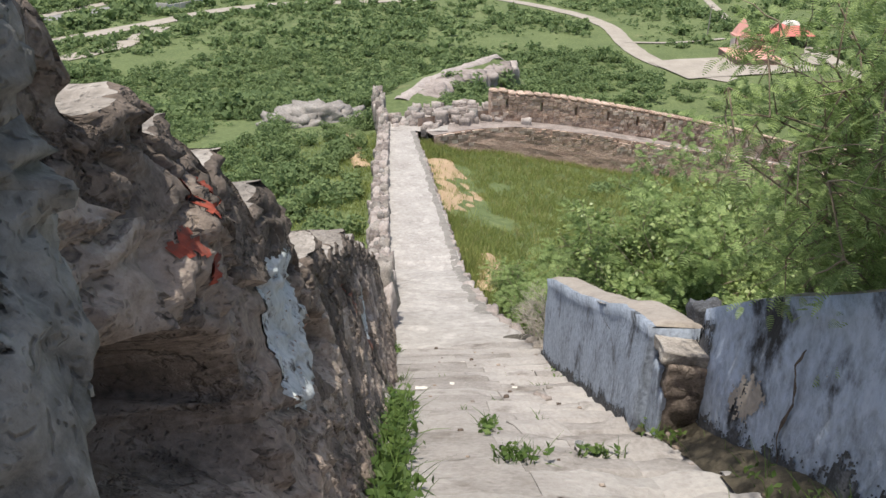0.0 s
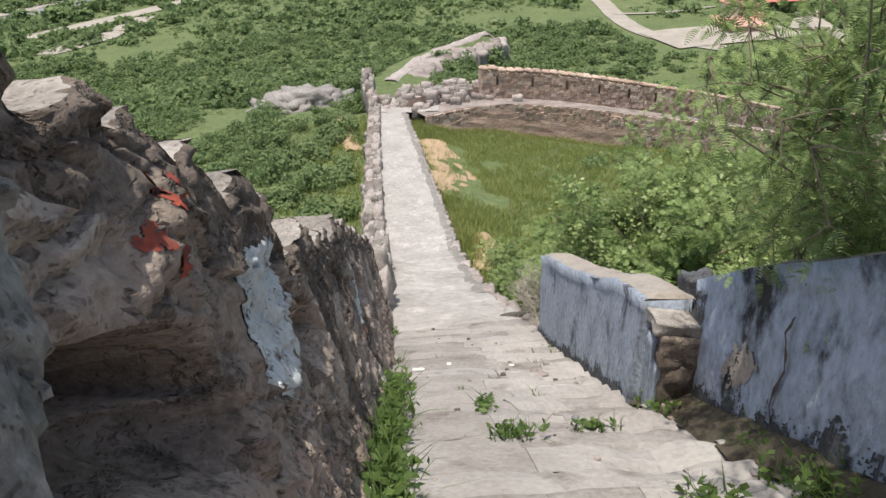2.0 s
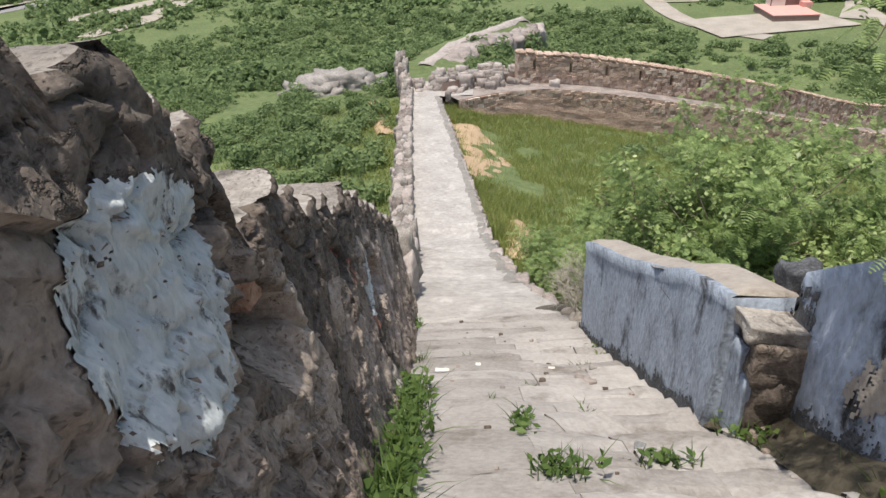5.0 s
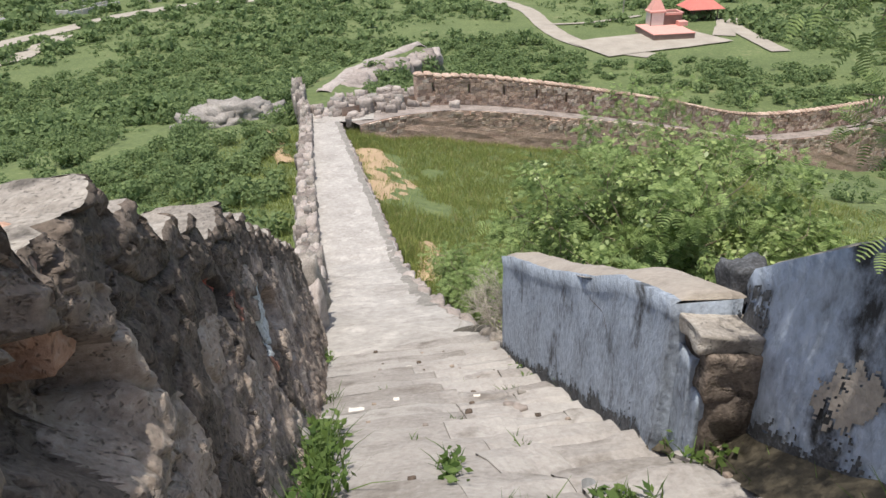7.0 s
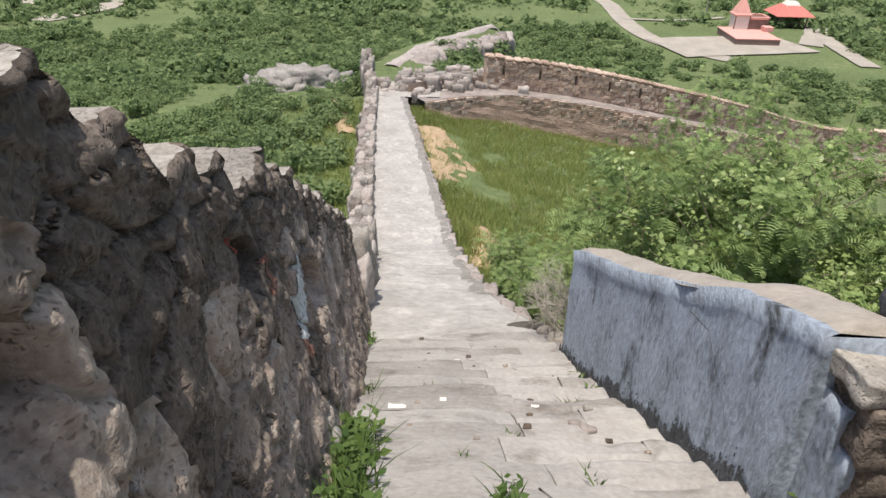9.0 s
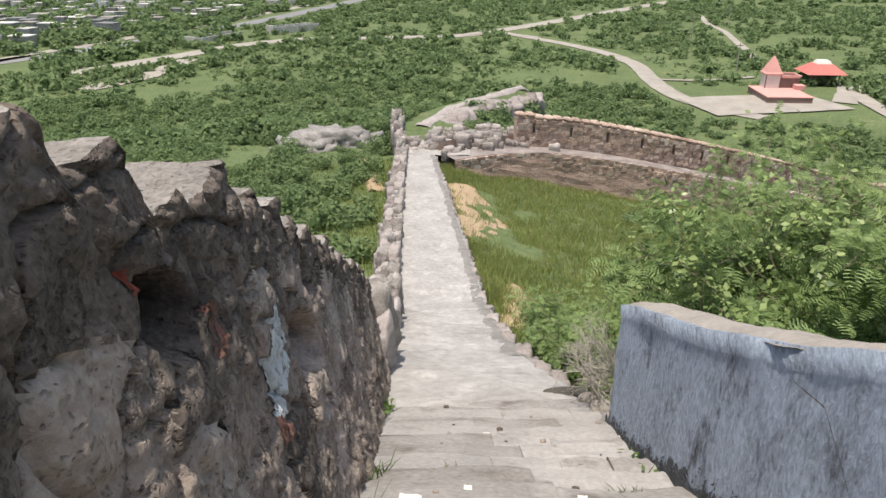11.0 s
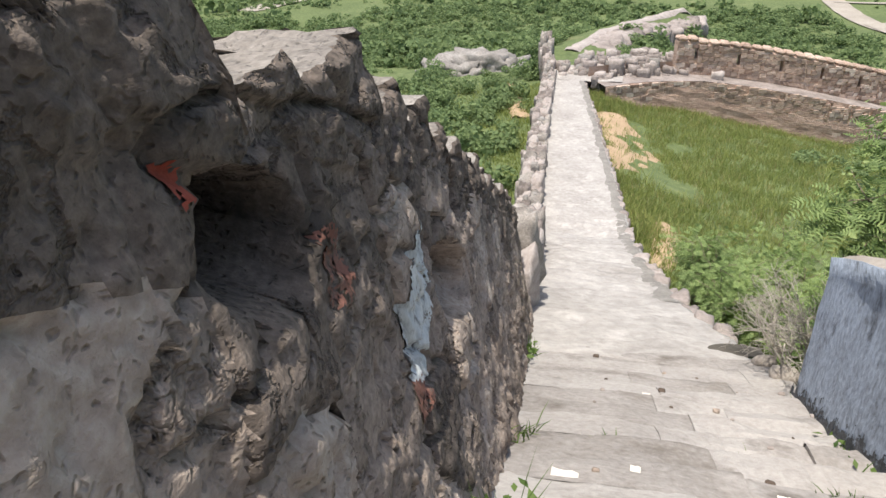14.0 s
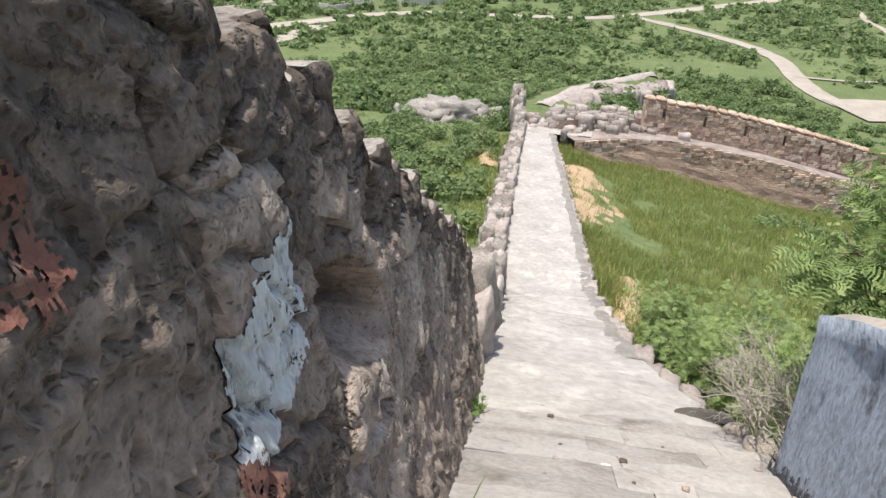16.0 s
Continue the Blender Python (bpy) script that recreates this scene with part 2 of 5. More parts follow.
DARKPATCH = surface("dark brown patch", [(0.3, (0.05, 0.045, 0.038)), (0.7, (0.13, 0.115, 0.095))], 4, 6, 0.95, 0.4)
TWIG = surface("bleached twigs", [(0.3, (0.3, 0.27, 0.23)), (0.7, (0.5, 0.46, 0.4))], 8, 5, 0.9, 0.2)
PINK = surface("pink painted render", [(0.3, (0.6, 0.29, 0.25)), (0.7, (0.7, 0.38, 0.33))], 0.8, 9, 0.85, 0.1)
REDROOF = surface("red painted roof", [(0.3, (0.5, 0.14, 0.12)), (0.7, (0.62, 0.22, 0.18))], 0.8, 9, 0.7, 0.1)
CREAM = surface("cream painted render", [(0.3, (0.6, 0.56, 0.5)), (0.7, (0.76, 0.72, 0.66))], 0.7, 8, 0.85, 0.1)
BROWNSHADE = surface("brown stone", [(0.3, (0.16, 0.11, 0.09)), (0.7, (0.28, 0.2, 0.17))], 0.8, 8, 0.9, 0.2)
METAL = surface("galvanised metal", [(0.3, (0.5, 0.51, 0.52)), (0.7, (0.66, 0.67, 0.68))], 3, 8, 0.45, 0.05)
TOWNWALL = surface("town walls", [(0.2, (0.22, 0.2, 0.18)), (0.42, (0.4, 0.37, 0.33)), (0.6, (0.6, 0.58, 0.54)), (0.8, (0.52, 0.46, 0.41)), (0.9, (0.4, 0.46, 0.5))], 0.1, 8, 0.9, 0.0, vary=0.75, island=True)
BROADLEAF = leafy("broad green leaves", (0.09, 0.15, 0.04), (0.4, 0.48, 0.19), 0.38, 0.3)
FINELEAF = leafy("feathery green leaves", (0.15, 0.225, 0.08), (0.38, 0.48, 0.185), 0.6, 0.44)
SCRUBLEAF = leafy("scrub foliage", (0.13, 0.195, 0.085), (0.25, 0.325, 0.14), 0.85, 0.45)
WEED = leafy("weeds", (0.055, 0.105, 0.026), (0.16, 0.235, 0.062), 0.6, 0.35)
GRASS = leafy("grass blades", (0.17, 0.225, 0.06), (0.41, 0.44, 0.15), 0.7, 0.4)
DRYGRASS = leafy("straw grass", (0.28, 0.26, 0.1), (0.46, 0.42, 0.19), 0.8, 0.3)


# ---- helpers of the place ----
def mesh_object(name, verts, faces, material, smooth=False):
    me = bpy.data.meshes.new(name)
    me.from_pydata([tuple(v) for v in verts], [], faces)
    me.materials.append(material)
    if smooth:
        me.polygons.foreach_set("use_smooth", [True] * len(me.polygons))
    me.update()
    return new(name, me)


def part(name, bm, material, parent, label=""):
    me = bpy.data.meshes.new(name)
    bm.to_mesh(me), bm.free()
    me.materials.append(material)
    ob = new(name, me)
    ob.parent = parent
    return tagged(ob, label)


def mesh_part(name, verts, faces, material, parent, label="", smooth=False):
    ob = mesh_object(name, verts, faces, material, smooth)
    ob.parent = parent
    return tagged(ob, label)


def thing(name, place, label, category, group="", kind=""):
    ob = new(name)
    ob.location = place
    return tagged(ob, label, category, group, kind)


def box(bm, lo, hi, bevel=0.0, taper=1.0):
    """A box from corner to corner, its top drawn in by taper, its edges bevelled."""
    c = [(a + b) / 2 for a, b in zip(lo, hi)]
    vs = []
    for z, k in ((lo[2], 1.0), (hi[2], taper)):
        for x, y in ((lo[0], lo[1]), (hi[0], lo[1]), (hi[0], hi[1]), (lo[0], hi[1])):
            vs.append(bm.verts.new((c[0] + (x - c[0]) * k, c[1] + (y - c[1]) * k, z)))
    fs = [bm.faces.new([vs[i] for i in f]) for f in ((3, 2, 1, 0), (4, 5, 6, 7), (0, 1, 5, 4), (1, 2, 6, 5), (2, 3, 7, 6), (3, 0, 4, 7))]
    if bevel:
        bmesh.ops.bevel(bm, geom=list({e for f in fs for e in f.edges}), offset=bevel, segments=1, affect="EDGES")


def nz(x, y, z=0.0, s=1.0):
    return noise.noise((x * s, y * s, z * s))


def fbm(x, y, z=0.0, s=1.0, octaves=4):
    return noise.fractal((x * s, y * s, z * s), 0.9, 2.1, octaves)


def lerp(y, ys, vs):
    return float(np.interp(y, ys, vs))


def smooth(a, b, v):
    k = min(1.0, max(0.0, (v - a) / (b - a)))
    return k * k * (3 - 2 * k)


# ---- the lie of the land ----
PATH_Y, PATH_Z = (-3, 0, 4.1, 8.5, 12.0, 20, 28, 45, 70), (1.8, 0, -2.44, -4.87, -6.4, -9.75, -10.9, -12.9, -16)
LEFT_Y, LEFT_X = (-3, 2.8, 5.6, 9.2, 12, 16.7, 19.7, 24.6, 34, 45), (0.0, -0.41, -0.68, -1.05, -1.35, -1.89, -2.33, -2.91, -3.97, -5.05)
RIGHT_Y, RIGHT_X = (-3, 1.0, 4.0, 4.6, 8.6, 10.0, 12.7, 16.9, 18.9, 24, 29.6, 38.1, 45), (2.3, 2.05, 1.85, 1.56, 1.26, 1.15, 0.6, 0.22, 0.12, -0.47, -1.22, -2.37, -3.35)
RIDGE_Y, RIDGE_Z = (-60, -15, 0, 10, 20, 32, 46, 60, 76, 95, 122, 142), (14, 5, -1.6, -7.2, -11.0, -12.9, -14.4, -16.2, -18.6, -23, -30.5, -33)


def path_z(y):
    return lerp(y, PATH_Y, PATH_Z)


def path_left(y):
    return lerp(y, LEFT_Y, LEFT_X)


def path_right(y):
    return lerp(y, RIGHT_Y, RIGHT_X)


def spur_x(y):
    """Line of the bare rocky spur beyond the rampart."""
    return lerp(y, (60, 66, 78, 85, 100, 112), (-6.5, -6.3, -4.6, -2.2, 3.8, 9))


def land(x, y):
    """Height of the ground: a hill whose spur carries the path, falling to a plain."""
    mid = -0.2 - 0.092 * max(-20.0, min(y, 60.0))
    off = x - mid
    z = lerp(y, RIDGE_Y, RIDGE_Z)
    z -= (0.11 + 0.09 * smooth(28, 60, y) if off > 0 else 0.10) * max(0.0, abs(off) - 2.0) * (1 - smooth(90, 150, y))
    near = 1 - smooth(1.5, 5.0, abs(off))
    z += near * (0.55 if off > 0 else 0.0) * smooth(16, 24, y) * (1 - smooth(44, 52, y))
    z = max(z, -33.0)
    if 60 < y < 114:
        spur = math.exp(-((x - spur_x(y)) / 4.5) ** 2) * smooth(60, 66, y) * (1 - smooth(102, 114, y))
        z += spur * max(0.0, lerp(y, (60, 66, 78, 85, 100, 114), (-16.1, -16.3, -17.2, -17.9, -19.2, -26)) - z)
    far = smooth(60, 120, math.hypot(x, y))
    z += (0.35 * fbm(x, y, 0, 0.12) + 0.12 * fbm(x, y, 3, 0.6, 2)) * (1 - far)
    return z


# ---- ground ----
def spaced(near, step, grow, reach):
    out, v = [0.0], step
    while out[-1] < reach:
        out.append(out[-1] + v)
        if out[-1] > near:
            v *= grow
    return out


half = spaced(14, 0.7, 1.09, 3500)
gx = [-v for v in reversed(half[1:])] + half
gy = [-v for v in reversed(spaced(6, 1.0, 1.25, 500)[1:])] + spaced(62, 0.8, 1.07, 3500)
gverts = [(x, y, land(x, y)) for y in gy for x in gx]
nx = len(gx)
gfaces = [(j * nx + i, j * nx + i + 1, (j + 1) * nx + i + 1, (j + 1) * nx + i) for j in range(len(gy) - 1) for i in range(nx - 1)]
ground = tagged(mesh_object("ground", gverts, gfaces, GROUND, True), "green scrubby hillside and wide plain of grass and earth", "ground", kind="structure")


def strip(name, points, width, material, label, lift=0.12, jag=0.15, ragged=0.0, step=3.0):
    """A road draped over the ground along a few turning points."""
    pts = []
    for (x0, y0), (x1, y1) in zip(points, points[1:]):
        n = max(2, int(math.hypot(x1 - x0, y1 - y0) / step))
        pts += [(x0 + (x1 - x0) * k / n, y0 + (y1 - y0) * k / n) for k in range(n)]
    pts.append(points[-1])
    for _ in range(6):
        pts = [pts[0]] + [tuple((a + 2 * b + c) / 4 for a, b, c in zip(p, q, r)) for p, q, r in zip(pts, pts[1:], pts[2:])] + [pts[-1]]
    verts, faces = [], []
    for i, p in enumerate(pts):
        a, b = pts[max(0, i - 1)], pts[min(len(pts) - 1, i + 1)]
        d = Vector((b[0] - a[0], b[1] - a[1])).normalized()
        for k in range(9):
            o = (k / 8 - 0.5) * width * (1 + jag * nz(p[0], p[1], k, 0.3))
            x, y = p[0] - d.y * o, p[1] + d.x * o
            verts.append((x, y, land(x, y) + lift + ragged * (fbm(x, y, 6, 0.9, 4) - 1.3 * abs(k / 4 - 1) ** 2)))
        if i:
            faces += [((i - 1) * 9 + k, i * 9 + k, i * 9 + k + 1, (i - 1) * 9 + k + 1) for k in range(8)]
    return tagged(mesh_object(name, verts, faces, material, True), label, "road", kind="structure")


strip("road", [(-146, 185), (-134, 209), (-112, 258), (-96, 317), (-76, 421), (-57, 560), (-30, 800)], 9, HIGHWAY, "grey highway along the edge of the town")
strip("road", [(-143, 195), (-131, 240), (-117, 290), (-96, 390), (-76, 533), (-50, 800)], 6, ROAD, "pale embankment beside the highway")
strip("road", [(-110, 180), (-93, 212), (-84, 235), (-67, 252), (-40, 257), (-10, 265), (16, 300), (44, 342), (81, 397), (163, 518)], 7.5, ROAD, "pale dirt road across the plain", 0.16)
strip("road", [(2, 278), (25, 246), (36, 226), (41, 205), (40, 183), (41, 163), (46, 150), (54, 143)], 4.8, ROAD, "grey lane winding to the shrine court", 0.2)
strip("road", [(-10, 268), (2, 276), (16, 262)], 4, ROAD, "dirt turning by the lane", 0.24)
strip("road", [(95, 345), (89, 310), (89, 288), (78, 220)], 2.6, ROAD, "pale footpath up the far slope")
strip("road", [(76, 158), (82, 169), (86, 178)], 5, ROAD, "pale track behind the shrine", 0.22)
strip("road", [(80, 140), (81, 155), (83, 168)], 4, ROAD, "pale track beside the shrine", 0.26)
strip("road", [(40, 183), (52, 181), (67, 188)], 1.6, ROAD, "narrow pale path across grass", 0.28)
strip("road", [(-88, 205), (-87, 177), (-95, 160)], 6, ROAD, "pale quarry scar in the scrub", 0.2, 0.6)


# ---- pieces of stone ----
def rough_block(lo, hi, cuts=3, round_by=0.25, amp=0.03, seed=0.0, scale=3.0):
    """A bmesh of a worn block: a box with rounded corners and an uneven skin."""
    bm = bmesh.new()
    bmesh.ops.create_cube(bm, size=2.0)
    bmesh.ops.subdivide_edges(bm, edges=bm.edges[:], cuts=cuts, use_grid_fill=True)
    c, h = [(a + b) / 2 for a, b in zip(lo, hi)], [(b - a) / 2 for a, b in zip(lo, hi)]
    r = round_by * min(h)
    for v in bm.verts:
        p = Vector([v.co[k] * h[k] for k in range(3)])
        core = Vector([max(-(h[k] - r), min(h[k] - r, p[k])) for k in range(3)])
        d = p - core
        if d.length > 1e-6:
            p = core + d.normalized() * r
        w = Vector(c) + p
        k = amp * (fbm(w.x + seed, w.y, w.z, scale, 3))
        v.co = w + (p.normalized() if p.length > 1e-6 else p) * k
    for f in bm.faces:
        f.smooth = True
    return bm


# ---- the wall of weathered stone beside the steps ----
# each tooth of the crest: where it ends downhill, and the height of its level top
TEETH = ((-1.2, 2.2), (-0.8, 1.95), (-0.4, 1.75), (0.0, 1.56), (0.45, 1.38), (0.93, 1.24), (1.31, 0.935), (1.56, 0.795), (1.885, 0.605), (2.235, 0.37), (2.44, 0.21), (2.77, 0.055), (3.37, -0.37), (3.69, -0.58),
         (4.12, -0.83), (4.46, -0.98), (4.83, -1.24), (5.37, -1.315), (5.74, -1.56), (6.15, -1.725), (6.46, -1.96), (6.905, -2.19), (7.1, -2.34), (7.35, -2.48), (7.695, -2.6), (8.05, -2.85), (8.4, -3.05), (8.75, -3.25), (9.1, -3.45), (9.5, -3.67), (9.9, -3.88), (10.3, -4.14), (10.75, -4.45))
TOP_Y, TOP_Z = (-3, 1.24, 2.3, 3.2, 4.6, 6.1, 8.5, 10.0, 10.9), (3.1, 0.96, 0.26, -0.33, -1.0, -1.75, -3.1, -3.9, -4.6)
# middle, half sizes, depth and downhill tilt of each hollow weathered into the face
HOLLOWS = ((1.02, 0.27, 0.46, 0.27, 0.58, -0.5), (6.05, -2.52, 0.34, 0.2, 0.34, -0.5), (4.5, -1.47, 0.19, 0.13, 0.42, -0.3), (2.76, -0.7, 0.32, 0.2, 0.2, -0.55), (2.66, -0.35, 0.12, 0.2, 0.12, 0.0), (5.95, -2.86, 0.28, 0.04, 0.06, -0.4), (2.3, -0.88, 0.2, 0.08, 0.08, -0.5), (6.55, -2.36, 0.1, 0.16, 0.12, 0.0))


def wall_top(y):
    return lerp(y, TOP_Y, TOP_Z)


def crest(y):
    """The stepped crest: a level top to each tooth, then a short worn drop to the next."""
    for (y0, z0), (y1, z1) in zip(TEETH, TEETH[1:]):
        if y <= y1:
            drop = 0.16 if 3.3 < y0 < 3.8 or y0 < 1.0 else 0.07
            k = max(0.0, min(1.0, (y - y0) / drop))
            k = k ** 1.5 if k < 1 else 1.0
            return z0 + (z1 - z0) * k + 0.014 * nz(y, 0, 3, 9) + 0.016 * nz(y, 0, 9, 3)
    return TEETH[-1][1]


def hollow(y, z):
    deepest = 0.0
    for a, b, ra, rb, d, tilt in HOLLOWS:
        v = (z - b - tilt * (y - a)) / rb
        r = math.hypot((y - a) / ra, v) + 0.16 * nz(y, z, 8, 5)
        deepest = max(deepest, d * (1 - (smooth(0.82, 1.06, r) if v > 0 else smooth(0.35, 1.15, r))))
    return deepest


def wall_face(y, z):
    down = min(1.25, max(-0.1, (wall_top(y) - z) / 1.8))
    bulge = 0.06 * math.exp(-((y - 1.36) / 0.3) ** 2 - ((z - 0.55) / 0.15) ** 2) + 0.11 * (1 - smooth(0.46 + 0.26 * smooth(0.5, 0.9, z), 0.68 + 0.28 * smooth(0.5, 0.9, z), y + 0.1 * nz(y, z, 3, 4)))
    bulge += 0.05 * math.exp(-((y - 3.1) / 0.33) ** 2 - ((z + 0.32) / 0.16) ** 2) + 0.035 * math.exp(-((y - 4.3) / 0.25) ** 2 - ((z + 1.62) / 0.2) ** 2)
    return -0.50 - 0.095 * y + 0.33 * max(0.0, down) ** 1.4 + (0.045 - 0.03 * smooth(2.6, 3.6, y)) * fbm(y, z, 5, 1.1, 3) + bulge


def weathering(y, z):
    """Relief of the stones: lumps, level beds, splits and small pits."""
    near = 1 - 0.75 * smooth(2.6, 3.6, y)
    beds = nz(y * 1.1 + 0.3 * z, z * 6.5 + 0.8 * nz(y, z, 4, 2), 21)
    split = abs(nz(y * 1.3, z * 3.4, 31, 1.6))
    pit = nz(y * 15, z * 9, 3)
    runnel = nz(y * 9, z * 1.6, 14)
    slant = z + 0.35 * y
    flake = smooth(0.0, 0.05, fbm(y * 1.2, slant * 2.4, 70, 1.6, 4)) + 0.7 * smooth(0.1, 0.14, fbm(y * 1.5, slant * 2.0, 90, 3.2, 3))
    crease = abs(nz(y * 2.6 + 0.5 * z, slant * 4.2, 55)) + 0.6 * abs(nz(y * 6, slant * 8, 65))
    lobes = abs(nz(y * 5.5, z * 2.2 + 0.6 * nz(y, z, 6, 3), 44)) * (1 - smooth(0.85, 1.05, y))
    return 0.045 * near * fbm(y, z, 1, 1.9, 3) + (0.009 + 0.01 * near) * fbm(y, z, 9, 7, 4) + (0.008 + 0.018 * near) * (flake - 0.85) + (0.004 + 0.028 * near) * (crease - 0.4) + 0.05 * (lobes - 0.4 * (1 - smooth(0.85, 1.05, y))) + 0.024 * near * beds - 0.035 * (1 - smooth(0.0, 0.07, split)) - 0.022 * smooth(0.4, 0.6, pit) + 0.01 * runnel + 0.006 * nz(y, z, 2, 45)


wall_left = tagged(new("wall_left"), "tall weathered sandstone wall with a stepped crest", "wall", kind="structure")
rng = random.Random(4)
stone_seeds, y = [], -1.6
while y < 10.9:
    z = path_z(y) - 0.4
    while z < wall_top(y) + 0.2:
        stone_seeds.append((y + rng.uniform(-0.2, 0.2), z + rng.uniform(-0.1, 0.1)))
        z += rng.uniform(0.24, 0.42)
    y += rng.uniform(0.34, 0.6)
seed_at = np.array(stone_seeds)
seed_out = [rng.uniform(-0.016, 0.016) for _ in stone_seeds]
cols_y = sorted(set([round(-1.5 + 0.06 * k, 4) for k in range(30)] + [round(0.3 + 0.0145 * k, 4) for k in range(449)] + [round(6.81 + 0.03 * k, 4) for k in range(131)] + [round(q + e, 4) for q, _ in TEETH[1:-1] for e in (-0.012, 0.0, 0.025, 0.05, 0.075)]))
LOW, HIGH = 84, 34
rows_n = LOW + HIGH + 1
face_verts, owner = [], []
for y in cols_y:
    top, low, mid = crest(y), path_z(y) - 0.35, min(wall_top(y) - 0.36, crest(y) - 0.16)
    tooth = sum(1 for q, _ in TEETH if q < y - 0.02)
    for k in range(rows_n):
        z = low + (mid - low) * k / LOW if k <= LOW else mid + (top - mid) * (k - LOW) / HIGH
        wy, wz = y + 0.09 * nz(y, z, 30, 2.2) + 0.03 * nz(y, z, 40, 7), z + 0.09 * nz(y, z, 50, 2.2) + 0.03 * nz(y, z, 60, 7)
        d = np.hypot(seed_at[:, 0] - wy, (seed_at[:, 1] - wz) * 1.25)
        i, j = np.argpartition(d, 1)[:2]
        i, j = (i, j) if d[i] < d[j] else (j, i)
        gap = d[j] - d[i]
        joint = math.exp(-(gap / 0.02) ** 2) * (0.3 + 0.7 * smooth(-0.2, 0.25, nz(y, z, 12, 1.7)))
        x = wall_face(y, z) + weathering(y, z) + seed_out[i] * smooth(0, 0.05, gap) - 0.036 * joint - hollow(y, z)
        x -= 0.018 * max(0.0, 1 - (top - z) / 0.03) ** 2 if k > LOW else 0.0
        face_verts.append((x, y, z))
        owner.append(("tooth", tooth) if k > LOW + 6 * nz(y, 2, 5, 4) + 8 else ("stone", int(i)))
face_faces, pieces = [], collections.defaultdict(list)
for c in range(len(cols_y) - 1):
    for k in range(rows_n - 1):
        f = (c * rows_n + k, (c + 1) * rows_n + k, (c + 1) * rows_n + k + 1, c * rows_n + k + 1)
        face_faces.append(f)
        pieces[owner[f[0]]].append(f)
crng = random.Random(9)
for (kind_, n), quads in pieces.items():
    used = sorted({i for f in quads for i in f})
    at = {v: k for k, v in enumerate(used)}
    verts = [face_verts[i] for i in used]
    if kind_ == "tooth":
        mat = GREYSTONE if TEETH[min(n, len(TEETH) - 1)][0] < 0.95 else DARKSTONE
    else:
        sy, sz = seed_at[n]
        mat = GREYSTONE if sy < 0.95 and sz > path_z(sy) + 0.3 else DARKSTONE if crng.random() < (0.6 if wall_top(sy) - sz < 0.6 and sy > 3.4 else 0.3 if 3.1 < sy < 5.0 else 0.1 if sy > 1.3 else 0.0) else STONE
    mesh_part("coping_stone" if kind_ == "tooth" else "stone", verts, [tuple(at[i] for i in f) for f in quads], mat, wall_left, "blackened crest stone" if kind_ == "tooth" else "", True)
# the worn tops of the crest, running back from the face
tops = collections.defaultdict(list)
for c in range(len(cols_y)):
    tops[sum(1 for q, _ in TEETH if q < cols_y[c] - 0.0001)].append(c)
for n, run_ in tops.items():
    if run_[0] > 0:
        run_ = [run_[0] - 1] + run_
    verts, faces, across = [], [], 12
    deep = 0.42 + 0.16 * crng.random()
    for c in run_:
        x, y, z = face_verts[c * rows_n + rows_n - 1]
        for k in range(across + 1):
            o = deep * k / across
            verts.append((x - o - 0.04 * abs(nz(y, o, n, 5)) * min(1.0, k / 4), y, z - 0.05 * (o / deep) + (0.022 * fbm(y, o, n, 7, 4) + 0.012 * nz(y, o, n, 14)) * min(1.0, k / 4) - (0.0 if k < across else 0.45)))
    w = across + 1
    for c in range(len(run_) - 1):
        faces += [(c * w + k, (c + 1) * w + k, (c + 1) * w + k + 1, c * w + k + 1) for k in range(across)]
    mesh_part("crest_top", verts, faces, COPING, wall_left, "pale worn top of a crest stone", True)
for y0, y1, z1, o in ((2.8, 3.08, -0.385, -0.05), (2.82, 3.1, -0.47, -0.04)):
    x = wall_face(y0, z1)
    part("coping_stone", rough_block((x - 0.42, y0, z1 - 0.2), (x + o, y1, z1), 9, 0.25, 0.03, z1, 6), ORANGE, wall_left, "freshly broken orange stone under the crest")
# the core behind the stones
cy_, cverts, cfaces = [-1.7 + 0.25 * i for i in range(51)], [], []
for y in cy_:
    for k in range(9):
        z = path_z(y) - 1.2 + (wall_top(y) - 0.45 - path_z(y) + 1.2) * k / 8
        cverts.append((wall_face(y, z) - 0.3 - hollow(y, z) * 1.25, y, z))
    cverts += [(wall_face(y, wall_top(y)) - 0.95, y, wall_top(y) - 0.3), (wall_face(y, wall_top(y)) - 1.1, y, path_z(y) - 2.5)]
for j in range(len(cy_) - 1):
    cfaces += [(j * 11 + k, (j + 1) * 11 + k, (j + 1) * 11 + k + 1, j * 11 + k + 1) for k in range(10)]
cfaces += [tuple((len(cy_) - 1) * 11 + k for k in range(11)), tuple(range(11))]
mesh_part("core", cverts, cfaces, MORTAR, wall_left, "earth mortar behind the stones", True)



